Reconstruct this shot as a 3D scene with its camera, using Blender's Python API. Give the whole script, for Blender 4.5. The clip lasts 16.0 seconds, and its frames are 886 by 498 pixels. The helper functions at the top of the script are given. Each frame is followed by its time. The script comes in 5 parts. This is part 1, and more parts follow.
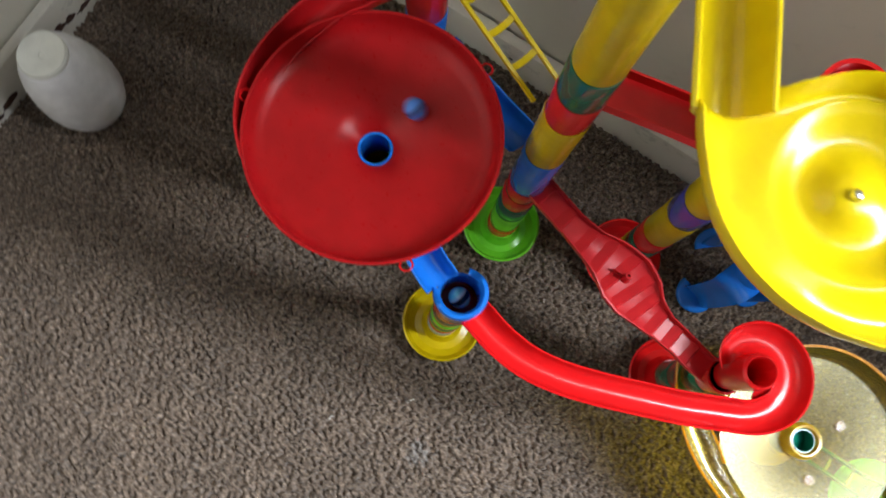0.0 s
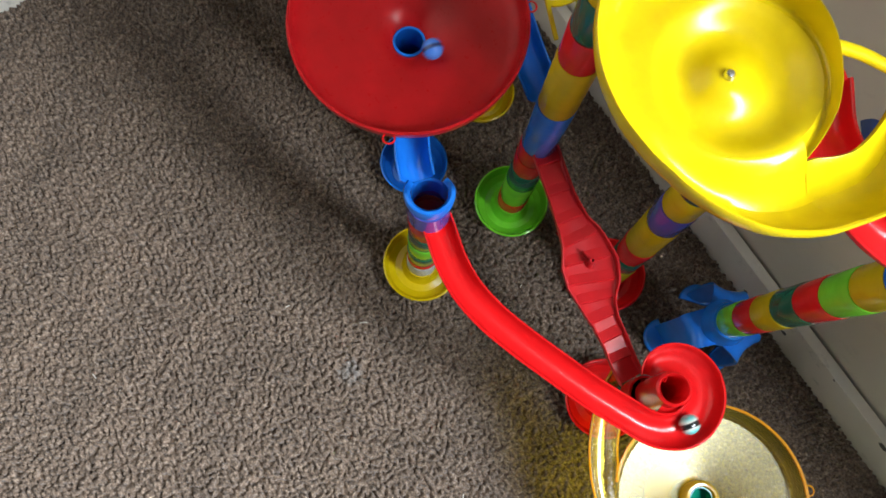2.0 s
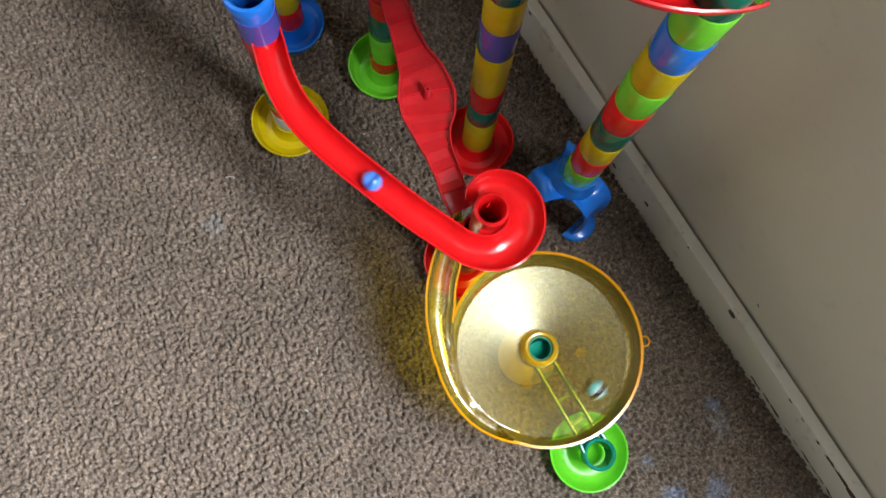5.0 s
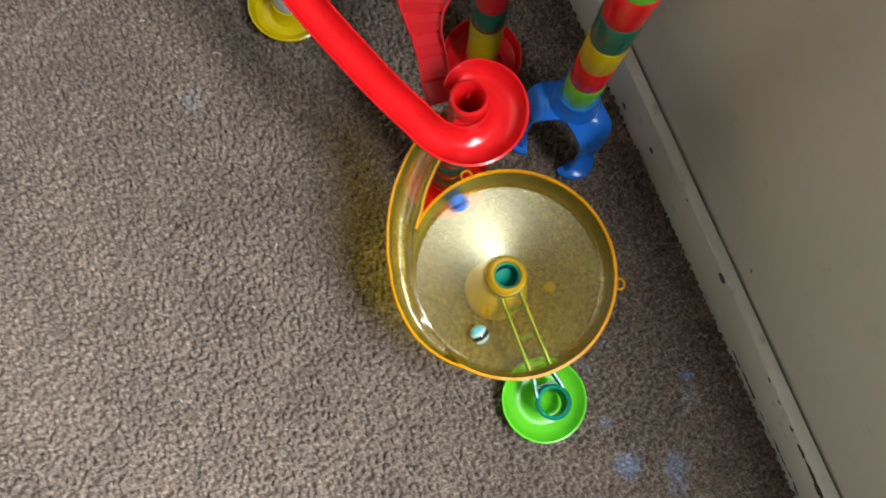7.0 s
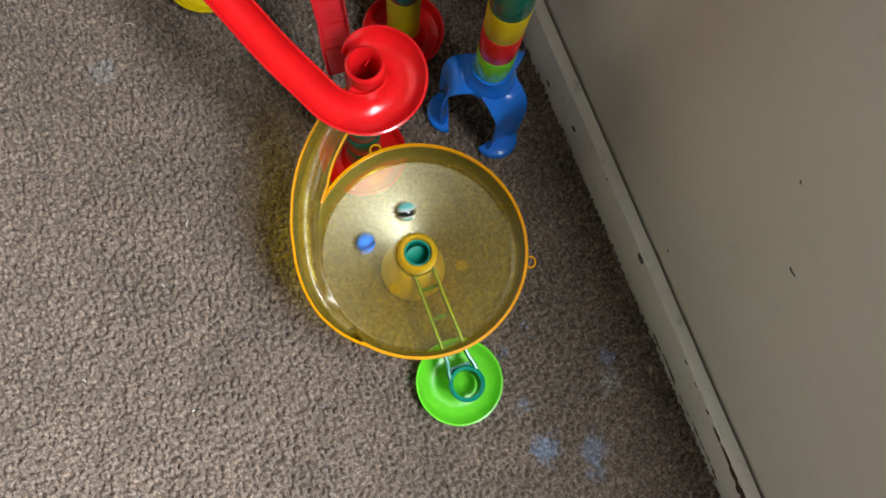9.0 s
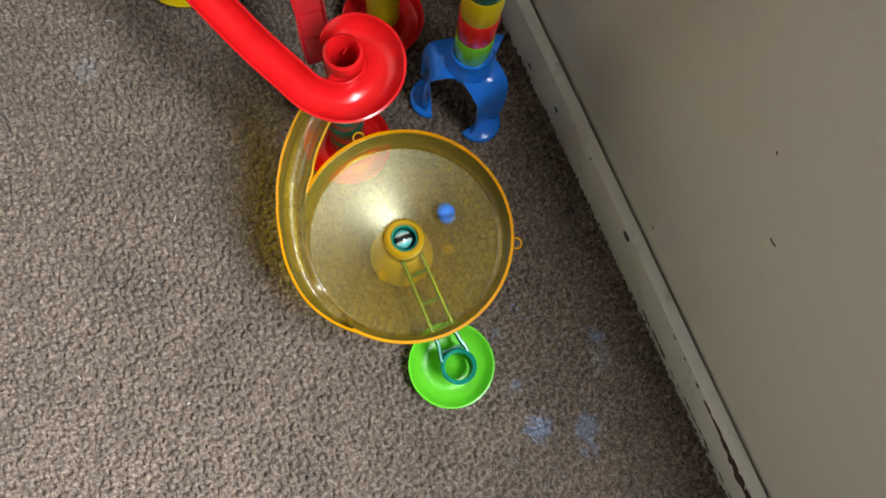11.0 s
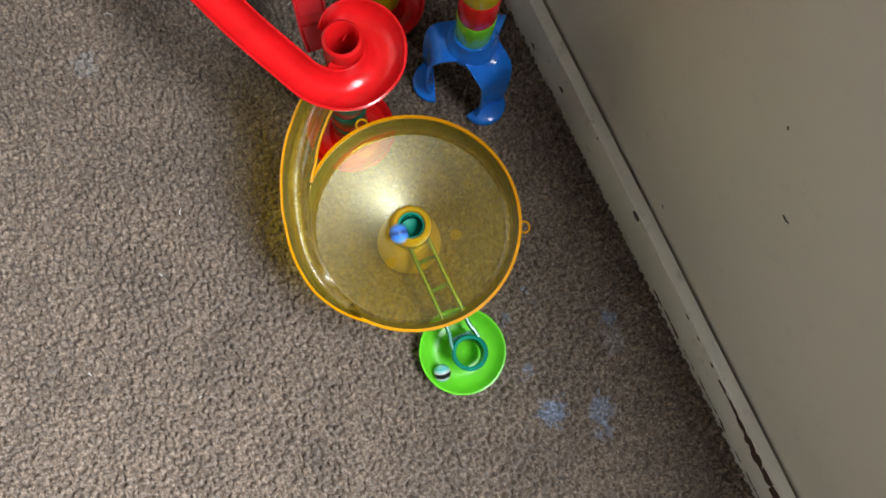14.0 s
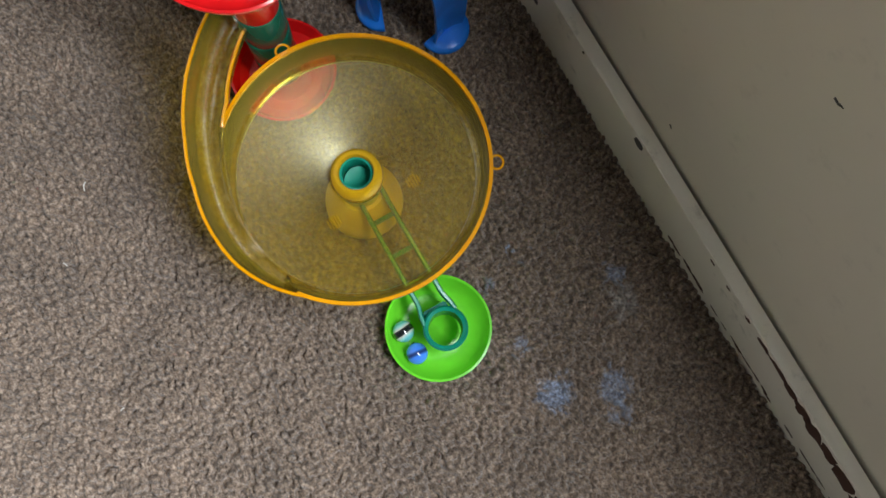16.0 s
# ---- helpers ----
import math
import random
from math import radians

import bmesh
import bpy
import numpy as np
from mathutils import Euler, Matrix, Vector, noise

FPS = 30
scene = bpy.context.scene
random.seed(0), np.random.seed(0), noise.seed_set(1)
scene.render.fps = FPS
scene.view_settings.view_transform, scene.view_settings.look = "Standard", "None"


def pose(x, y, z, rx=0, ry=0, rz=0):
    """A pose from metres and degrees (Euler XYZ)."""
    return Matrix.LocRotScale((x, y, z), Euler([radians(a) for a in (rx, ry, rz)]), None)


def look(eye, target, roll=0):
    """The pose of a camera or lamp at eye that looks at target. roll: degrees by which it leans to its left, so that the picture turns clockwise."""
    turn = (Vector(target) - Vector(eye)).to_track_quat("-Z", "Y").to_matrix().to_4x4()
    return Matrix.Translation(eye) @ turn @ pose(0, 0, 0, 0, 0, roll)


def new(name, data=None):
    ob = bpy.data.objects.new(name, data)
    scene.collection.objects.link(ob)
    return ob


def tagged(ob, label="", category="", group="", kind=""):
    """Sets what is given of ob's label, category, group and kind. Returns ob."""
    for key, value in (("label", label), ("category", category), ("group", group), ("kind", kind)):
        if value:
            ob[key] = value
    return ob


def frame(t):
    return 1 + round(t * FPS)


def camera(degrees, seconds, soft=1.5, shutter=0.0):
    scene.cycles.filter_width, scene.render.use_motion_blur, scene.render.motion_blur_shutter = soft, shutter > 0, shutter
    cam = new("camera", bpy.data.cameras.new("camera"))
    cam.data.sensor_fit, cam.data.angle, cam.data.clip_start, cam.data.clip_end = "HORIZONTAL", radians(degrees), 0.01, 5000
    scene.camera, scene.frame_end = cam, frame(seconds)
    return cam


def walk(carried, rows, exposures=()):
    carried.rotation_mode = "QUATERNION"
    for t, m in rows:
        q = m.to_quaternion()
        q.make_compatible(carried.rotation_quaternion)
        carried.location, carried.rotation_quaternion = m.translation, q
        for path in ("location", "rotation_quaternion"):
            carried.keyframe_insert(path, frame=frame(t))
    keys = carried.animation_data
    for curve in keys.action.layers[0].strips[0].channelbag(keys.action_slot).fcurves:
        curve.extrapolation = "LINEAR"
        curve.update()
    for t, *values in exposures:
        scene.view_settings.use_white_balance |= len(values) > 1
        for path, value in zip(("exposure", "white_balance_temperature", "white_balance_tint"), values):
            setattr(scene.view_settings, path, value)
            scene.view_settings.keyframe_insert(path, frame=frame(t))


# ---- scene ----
cam = camera(54.7, 16.0, shutter=0.4)
PATH = [
    (0, (0.012, 0.011, 0.888), (-0.146, 0.319, -1.082), 6.2),
    (0.5, (0.085, -0.009, 0.887), (-0.129, 0.308, -1.076), 9.6),
    (1, (0.132, -0.01, 0.885), (-0.135, 0.296, -1.073), 10.0),
    (1.5, (0.137, -0.027, 0.891), (-0.173, 0.273, -1.062), 9.1),
    (2, (0.141, -0.023, 0.902), (-0.209, 0.274, -1.045), 6.9),
    (2.5, (0.157, -0.012, 0.905), (-0.216, 0.3, -1.035), 6.3),
    (3, (0.185, -0.008, 0.911), (-0.193, 0.319, -1.026), 6.9),
    (3.5, (0.23, -0.004, 0.901), (-0.134, 0.346, -1.034), 9.8),
    (4, (0.263, 0.011, 0.895), (-0.064, 0.361, -1.047), 13.3),
    (4.2, (0.279, 0.018, 0.883), (-0.035, 0.366, -1.061), 14.7),
    (6.3, (0.365, 0.021, 0.873), (0.041, 0.244, -1.088), 9.5),
    (6.5, (0.376, 0.023, 0.851), (0.05, 0.243, -1.11), 10.1),
    (7, (0.4, 0.041, 0.808), (0.073, 0.273, -1.151), 13.9),
    (7.5, (0.419, 0.081, 0.762), (0.112, 0.337, -1.197), 19.6),
    (8, (0.427, 0.101, 0.776), (0.125, 0.369, -1.182), 21.7),
    (8.5, (0.432, 0.095, 0.782), (0.127, 0.368, -1.176), 21.4),
    (9, (0.433, 0.092, 0.79), (0.133, 0.365, -1.168), 21.2),
    (11.5, (0.441, 0.101, 0.795), (0.174, 0.366, -1.169), 21.3),
    (12, (0.439, 0.104, 0.791), (0.178, 0.359, -1.175), 20.7),
    (12.5, (0.435, 0.103, 0.789), (0.182, 0.35, -1.18), 20.3),
    (13, (0.435, 0.1, 0.79), (0.185, 0.341, -1.18), 20.1),
    (13.5, (0.436, 0.098, 0.79), (0.195, 0.337, -1.181), 20.4),
    (14, (0.437, 0.102, 0.788), (0.192, 0.334, -1.183), 18.5),
    (14.5, (0.432, 0.103, 0.76), (0.185, 0.322, -1.212), 15.6),
    (15, (0.459, 0.124, 0.641), (0.201, 0.329, -1.331), 11.3),
    (15.5, (0.466, 0.134, 0.635), (0.204, 0.336, -1.338), 9.3),
    (16, (0.465, 0.138, 0.642), (0.208, 0.337, -1.332), 8.3),
]
walk(cam, [(t, look(eye, target, roll)) for t, eye, target, roll in PATH],
     exposures=[(0, 0.15), (4, 0.14), (6.5, 0.1), (7.5, -0.05), (9, -0.04), (11.5, -0.02), (14.5, -0.06), (15, -0.25), (16, -0.25)])

# ---- light ----
world = bpy.data.worlds.new("sky")
scene.world = world
world.use_nodes = True
wn = world.node_tree
sky = wn.nodes.new("ShaderNodeTexSky")
sky.sky_type, sky.sun_disc = "NISHITA", False
sky.sun_elevation, sky.sun_rotation = radians(38), radians(200)
wn.nodes["Background"].inputs[1].default_value = 0.12
wn.links.new(sky.outputs[0], wn.nodes["Background"].inputs[0])
WIN = (0.5, 1.2, 0.74, 2.0)          # window in the north wall: x0, x1, z0, z1
lamp = bpy.data.lights.new("window_daylight", "AREA")
lamp.shape, lamp.size, lamp.size_y = "RECTANGLE", WIN[1] - WIN[0], WIN[3] - WIN[2]
lamp.energy, lamp.color = 152.0, (0.84, 0.92, 1.0)
day = new("window_daylight", lamp)
day.matrix_world = look(((WIN[0] + WIN[1]) / 2, 0.42, (WIN[2] + WIN[3]) / 2), ((WIN[0] + WIN[1]) / 2, -1.2, (WIN[2] + WIN[3]) / 2))
scene.view_settings.exposure = 0.0

# ---- materials ----


def nodes_of(name):
    m = bpy.data.materials.new(name)
    m.use_nodes = True
    return m, m.node_tree.nodes, m.node_tree.links, m.node_tree.nodes["Principled BSDF"]


def add_noise(n, l, scale, detail=3.0, rough=0.5, coord="Object"):
    tc, t = n.new("ShaderNodeTexCoord"), n.new("ShaderNodeTexNoise")
    t.inputs["Scale"].default_value, t.inputs["Detail"].default_value, t.inputs["Roughness"].default_value = scale, detail, rough
    l.new(tc.outputs[coord], t.inputs["Vector"])
    return t


def ramp(n, l, source, stops):
    r = n.new("ShaderNodeValToRGB")
    r.color_ramp.elements[0].position, r.color_ramp.elements[0].color = stops[0][0], (*stops[0][1], 1)
    r.color_ramp.elements[1].position, r.color_ramp.elements[1].color = stops[-1][0], (*stops[-1][1], 1)
    for p, c in stops[1:-1]:
        r.color_ramp.elements.new(p).color = (*c, 1)
    l.new(source, r.inputs[0])
    return r


def bump(n, l, b, height, strength, distance):
    k = n.new("ShaderNodeBump")
    k.inputs["Strength"].default_value, k.inputs["Distance"].default_value = strength, distance
    l.new(height, k.inputs["Height"])
    l.new(k.outputs[0], b.inputs["Normal"])
    return k


def plastic(name, colour, rough=0.22, sub=0.0):
    """Moulded toy plastic: slight mottling, fine scuffs in the gloss, a soft moulding ripple."""
    m, n, l, b = nodes_of(name)
    t = add_noise(n, l, 45, 4)
    lo, hi = [c * 0.86 for c in colour], [min(1, c * 1.08) for c in colour]
    r = ramp(n, l, t.outputs[0], [(0.3, lo), (0.7, hi)])
    l.new(r.outputs[0], b.inputs["Base Color"])
    s = add_noise(n, l, 260, 5, 0.65)
    q = n.new("ShaderNodeMapRange")
    q.inputs[3].default_value, q.inputs[4].default_value = rough * 0.8, rough * 1.5
    l.new(s.outputs[0], q.inputs[0])
    l.new(q.outputs[0], b.inputs["Roughness"])
    w = add_noise(n, l, 90, 2)
    bump(n, l, b, w.outputs[0], 0.05, 0.001)
    b.inputs["IOR"].default_value = 1.46
    if sub:
        b.inputs["Subsurface Weight"].default_value, b.inputs["Subsurface Scale"].default_value = sub, 0.004
        b.inputs["Subsurface Radius"].default_value = (1, 0.6, 0.3)
    return m


def clear_plastic(name, tint, through_share, rough=0.2, wall=(1, 1, 1), sheen=0.0):
    """Tinted see-through plastic: part of the light passes straight, the rest meets a satin surface."""
    m, n, l, b = nodes_of(name)
    b.inputs["Base Color"].default_value = (*wall, 1)
    s = add_noise(n, l, 160, 4, 0.6)
    q = n.new("ShaderNodeMapRange")
    q.inputs[3].default_value, q.inputs[4].default_value = rough * 0.8, rough * 1.3
    l.new(s.outputs[0], q.inputs[0])
    l.new(q.outputs[0], b.inputs["Roughness"])
    w = add_noise(n, l, 110, 3)
    bump(n, l, b, w.outputs[0], 0.06, 0.001)
    tr, mix = n.new("ShaderNodeBsdfTransparent"), n.new("ShaderNodeMixShader")
    tr.inputs[0].default_value = (*tint, 1)
    mix.inputs[0].default_value = through_share
    l.new(b.outputs[0], mix.inputs[1])
    l.new(tr.outputs[0], mix.inputs[2])
    gloss, top, fres = n.new("ShaderNodeBsdfGlossy"), n.new("ShaderNodeMixShader"), n.new("ShaderNodeFresnel")
    fres.inputs[0].default_value = 1.5
    l.new(q.outputs[0], gloss.inputs["Roughness"])
    more = n.new("ShaderNodeMath")
    more.operation, more.use_clamp = "ADD", True
    more.inputs[1].default_value = sheen
    l.new(fres.outputs[0], more.inputs[0])
    l.new(more.outputs[0], top.inputs[0])
    l.new(mix.outputs[0], top.inputs[1])
    l.new(gloss.outputs[0], top.inputs[2])
    l.new(top.outputs[0], n["Material Output"].inputs[0])
    return m


def carpet_material():
    m, n, l, b = nodes_of("carpet")
    tc = n.new("ShaderNodeTexCoord")
    grain = add_noise(n, l, 300, 4, 0.75)
    patch = add_noise(n, l, 14, 3)
    r = ramp(n, l, grain.outputs[0], [(0.36, (0.06, 0.042, 0.031)), (0.5, (0.178, 0.128, 0.094)), (0.64, (0.38, 0.3, 0.236))])
    p = ramp(n, l, patch.outputs[0], [(0.35, (0.84, 0.82, 0.8)), (0.65, (1.08, 1.05, 1.02))])
    mul = n.new("ShaderNodeMixRGB")
    mul.blend_type, mul.inputs[0].default_value = "MULTIPLY", 1.0
    l.new(r.outputs[0], mul.inputs[1])
    l.new(p.outputs[0], mul.inputs[2])
    last = mul.outputs[0]
    # dried spills worked into the pile: x, y, radius, colour, strength
    for x, y, rad, col, k in STAINS:
        gap = n.new("ShaderNodeVectorMath")
        gap.operation = "DISTANCE"
        l.new(tc.outputs["Object"], gap.inputs[0])
        gap.inputs[1].default_value = (x, y, 0)
        edge = n.new("ShaderNodeMath")
        edge.operation = "MULTIPLY_ADD"
        blot = add_noise(n, l, 62, 6, 0.72)
        l.new(blot.outputs[0], edge.inputs[0])
        edge.inputs[1].default_value = rad * 2.6
        l.new(gap.outputs["Value"], edge.inputs[2])
        fade = n.new("ShaderNodeMapRange")
        fade.inputs[1].default_value, fade.inputs[2].default_value = rad * 1.85, rad * 2.2
        fade.inputs[3].default_value, fade.inputs[4].default_value = k, 0.0
        l.new(edge.outputs[0], fade.inputs[0])
        over = n.new("ShaderNodeMixRGB")
        l.new(fade.outputs[0], over.inputs[0])
        l.new(last, over.inputs[1])
        fleck = ramp(n, l, add_noise(n, l, 380, 3, 0.7).outputs[0], [(0.36, [c * 0.3 for c in col]), (0.52, [c * 0.75 for c in col]), (0.66, [min(1, c * 1.6) for c in col])])
        l.new(fleck.outputs[0], over.inputs[2])
        last = over.outputs[0]
    l.new(last, b.inputs["Base Color"])
    b.inputs["Roughness"].default_value = 0.95
    b.inputs["Specular IOR Level"].default_value = 0.15
    b.inputs["Sheen Weight"].default_value = 0.25
    bump(n, l, b, grain.outputs[0], 0.9, 0.002)
    return m


BLUISH, PALE = (0.32, 0.4, 0.56), (0.4, 0.38, 0.36)
STAINS = [(0.517, 0.224, 0.019, BLUISH, 0.62), (0.533, 0.265, 0.017, BLUISH, 0.48), (0.461, 0.309, 0.012, BLUISH, 0.5),
          (0.483, 0.305, 0.018, PALE, 0.5), (0.474, 0.216, 0.012, BLUISH, 0.45), (0.407, 0.248, 0.005, BLUISH, 0.7),
          (0.414, 0.261, 0.005, BLUISH, 0.6), (0.421, 0.247, 0.006, BLUISH, 0.6), (0.421, 0.217, 0.009, BLUISH, 0.4),
          (0.035, -0.039, 0.017, PALE, 0.55), (0.555, 0.255, 0.012, BLUISH, 0.35)]


def paint_material(name, colour, rough, marks):
    """Old wall or trim paint: uneven rolled film, grey scuffs."""
    m, n, l, b = nodes_of(name)
    big, fine = add_noise(n, l, 3.5, 4), add_noise(n, l, 38, 6, 0.7)
    r = ramp(n, l, big.outputs[0], [(0.3, [c * 0.9 for c in colour]), (0.7, colour)])
    s = ramp(n, l, fine.outputs[0], [(0.24, [1 - marks] * 3), (0.42, (1, 1, 1))])
    mul = n.new("ShaderNodeMixRGB")
    mul.blend_type, mul.inputs[0].default_value = "MULTIPLY", 1.0
    l.new(r.outputs[0], mul.inputs[1])
    l.new(s.outputs[0], mul.inputs[2])
    l.new(mul.outputs[0], b.inputs["Base Color"])
    b.inputs["Roughness"].default_value = rough
    g = add_noise(n, l, 220, 3)
    bump(n, l, b, g.outputs[0], 0.12, 0.001)
    return m


def marble_material(name, stops, scale):
    m, n, l, b = nodes_of(name)
    t = add_noise(n, l, scale, 2)
    w = n.new("ShaderNodeTexWave")
    tc = n.new("ShaderNodeTexCoord")
    w.inputs["Scale"].default_value, w.inputs["Distortion"].default_value = scale, 3.0
    l.new(tc.outputs["Object"], w.inputs["Vector"])
    r = ramp(n, l, w.outputs[1], stops)
    l.new(r.outputs[0], b.inputs["Base Color"])
    b.inputs["Roughness"].default_value = 0.06
    b.inputs["Coat Weight"].default_value = 0.6
    return m


RED = plastic("red_plastic", (0.66, 0.009, 0.011), 0.18, 0.1)
YELLOW = plastic("yellow_plastic", (0.56, 0.415, 0.003), 0.2, 0.1)
YELLOW.node_tree.nodes["Principled BSDF"].inputs["Specular IOR Level"].default_value = 0.36
BLUE = plastic("blue_plastic", (0.01, 0.17, 0.68), 0.14)
LIME = plastic("lime_plastic", (0.17, 0.62, 0.03), 0.14, 0.1)
DARK_GREEN = plastic("dark_green_plastic", (0.006, 0.12, 0.075), 0.14)
PURPLE = plastic("violet_blue_plastic", (0.07, 0.07, 0.36), 0.14)
DEEP_RED = plastic("deep_red_plastic", (0.46, 0.009, 0.012), 0.26, 0.1)
DEEP_RED.node_tree.nodes["Principled BSDF"].inputs["Specular IOR Level"].default_value = 0.25
RED_WORN = plastic("worn_red_plastic", (0.52, 0.013, 0.018), 0.28, 0.1)
RED_WORN.node_tree.nodes["Principled BSDF"].inputs["Specular IOR Level"].default_value = 0.35
GREEN = plastic("deep_green_plastic", (0.005, 0.24, 0.155), 0.2)
# the paddle wheel's blue, darkened because the wheel stands in shade
SHADED_BLUE = plastic("shaded_blue_plastic", (0.012, 0.05, 0.2), 0.2)
# lime of the disc under the wheel, with its shadow put into the colour
SHADED_LIME = plastic("shaded_lime_plastic", (0.08, 0.26, 0.01), 0.25)
GREY = plastic("pale_grey_plastic", (0.42, 0.46, 0.5), 0.25)
WHITE = plastic("white_plastic", (0.86, 0.85, 0.87), 0.35)
CREAM = plastic("cream_plastic", (0.8, 0.8, 0.74), 0.3)
AMBER = clear_plastic("amber_clear_plastic", (1.0, 0.9, 0.28), 0.9, 0.2, (0.75, 0.5, 0.02), 0.14)
AMBER_SATIN = clear_plastic("amber_satin_plastic", (1.0, 0.91, 0.25), 0.965, 0.32, (0.85, 0.58, 0.02), 0.055)
AMBER_HUB = clear_plastic("amber_thick_plastic", (1.0, 0.8, 0.1), 0.45, 0.15, (0.85, 0.5, 0.01))
AMBER_EDGE = clear_plastic("amber_clear_plastic_edge", (1.0, 0.5, 0.02), 0.35, 0.15, (0.95, 0.42, 0.0))
TEAL_CLEAR = clear_plastic("green_clear_plastic", (0.15, 0.8, 0.5), 0.16, 0.3, (0.0, 0.25, 0.17))


def translucent(name, colour):
    """Thin moulded plastic that passes scattered light."""
    m = plastic(name, colour, 0.2)
    n, l = m.node_tree.nodes, m.node_tree.links
    tr, mix = n.new("ShaderNodeBsdfTranslucent"), n.new("ShaderNodeMixShader")
    tr.inputs[0].default_value = (*[min(1, c * 1.15) for c in colour], 1)
    mix.inputs[0].default_value = 0.45
    l.new(n["Principled BSDF"].outputs[0], mix.inputs[1])
    l.new(tr.outputs[0], mix.inputs[2])
    l.new(mix.outputs[0], n["Material Output"].inputs[0])
    return m


BRIGHT_YELLOW = plastic("bright_yellow_plastic", (0.9, 0.7, 0.008), 0.3)
LIME_THIN = translucent("thin_lime_plastic", (0.25, 0.9, 0.05))
METAL = nodes_of("steel")[0]
METAL.node_tree.nodes["Principled BSDF"].inputs["Metallic"].default_value = 1.0
METAL.node_tree.nodes["Principled BSDF"].inputs["Roughness"].default_value = 0.25
METAL.node_tree.nodes["Principled BSDF"].inputs["Base Color"].default_value = (0.6, 0.6, 0.6, 1)
WALL_PAINT = paint_material("wall_paint", (0.76, 0.71, 0.61), 0.5, 0.14)
TRIM_PAINT = paint_material("trim_paint", (0.8, 0.76, 0.68), 0.42, 0.5)
# unseen ceiling and far walls: near-black so that little light bounces back
DARKENED_CEILING = paint_material("darkened_ceiling", (0.05, 0.048, 0.046), 0.9, 0.05)
DARKENED_WALL = paint_material("darkened_unseen_wall", (0.05, 0.045, 0.039), 0.8, 0.1)
BARE_WOOD = paint_material("bare_dark_wood", (0.07, 0.03, 0.02), 0.8, 0.5)
SCUFF = paint_material("dark_scuff", (0.09, 0.085, 0.08), 0.8, 0.3)
LINT = paint_material("pale_lint", (0.75, 0.72, 0.66), 0.9, 0.1)
CARPET = carpet_material()

# ---- mesh tools ----


def part(name, bm, material, parent=None, label="", smooth=True):
    me = bpy.data.meshes.new(name)
    bmesh.ops.recalc_face_normals(bm, faces=bm.faces)
    bm.to_mesh(me)
    bm.free()
    if smooth:
        for p in me.polygons:
            p.use_smooth = True
        me.set_sharp_from_angle(angle=radians(38))
    me.materials.append(material)
    ob = new(name, me)
    if parent is not None:
        ob.parent = parent
    if label:
        ob["label"] = label
    return ob


def lathe(profile, seg=48, bm=None, centre=(0, 0, 0), turn=None):
    """A closed profile of (radius, height) turned round the z axis."""
    bm = bm or bmesh.new()
    rings = []
    for r, z in profile:
        ring = []
        for i in range(seg):
            a = 2 * math.pi * i / seg
            p = Vector((r * math.cos(a), r * math.sin(a), z))
            ring.append(bm.verts.new((turn @ p if turn else p) + Vector(centre)))
        rings.append(ring)
    for a, b in zip(rings, rings[1:] + rings[:1]):
        for i in range(seg):
            j = (i + 1) % seg
            bm.faces.new((a[i], a[j], b[j], b[i]))
    return bm


def spline(points, steps=8):
    """A smooth line through the points."""
    p = [Vector(q) for q in points]
    p = [2 * p[0] - p[1], *p, 2 * p[-1] - p[-2]]
    out = []
    for a, b, c, d in zip(p, p[1:], p[2:], p[3:]):
        for i in range(steps):
            t = i / steps
            out.append(0.5 * (2 * b + (c - a) * t + (2 * a - 5 * b + 4 * c - d) * t * t + (3 * b - a - 3 * c + d) * t ** 3))
    out.append(p[-2])
    return out


def sweep(points, profile, bm=None, scales=None, closed=False):
    """A closed profile of (side, up) carried along the points; side lies level, to the right of the way."""
    bm = bm or bmesh.new()
    rings, count = [], len(points)
    for i, p in enumerate(points):
        d = points[(i + 1) % count if closed else min(i + 1, count - 1)] - points[(i - 1) % count if closed else max(i - 1, 0)]
        side = Vector((d.y, -d.x, 0)).normalized() if abs(d.x) + abs(d.y) > 1e-7 else Vector((1, 0, 0))
        up = side.cross(d).normalized()
        k = scales[i] if scales else 1.0
        rings.append([bm.verts.new(p + side * (u * k) + up * v) for u, v in profile])
    m = len(profile)
    for a, b in zip(rings, rings[1:] + (rings[:1] if closed else [])):
        for i in range(m):
            j = (i + 1) % m
            bm.faces.new((a[i], b[i], b[j], a[j]))
    if not closed:
        bm.faces.new(rings[0])
        bm.faces.new(rings[-1][::-1])
    return bm


def gutter(half, depth, wall=0.0015, lip=0.0010, seg=10):
    """Cross-section of an open chute: a round trough with rolled lips."""
    inner = [(half * math.cos(a), -depth * math.sin(a)) for a in [math.pi * i / seg for i in range(seg + 1)]]
    outer = [((half + wall) * math.cos(a), -(depth + wall) * math.sin(a)) for a in [math.pi * i / seg for i in range(seg, -1, -1)]]
    edge = half + wall + 0.0004
    return [(half + 0.0002, lip * 0.6), *inner, (-half - 0.0002, lip * 0.6), (-half - wall * 0.5, lip), (-edge, lip * 0.4), (-edge, -0.001), *outer, (edge, -0.001), (edge, lip * 0.4), (half + wall * 0.5, lip)]


def rod(radius, seg=8):
    return [(radius * math.cos(2 * math.pi * i / seg), radius * math.sin(2 * math.pi * i / seg)) for i in range(seg)]


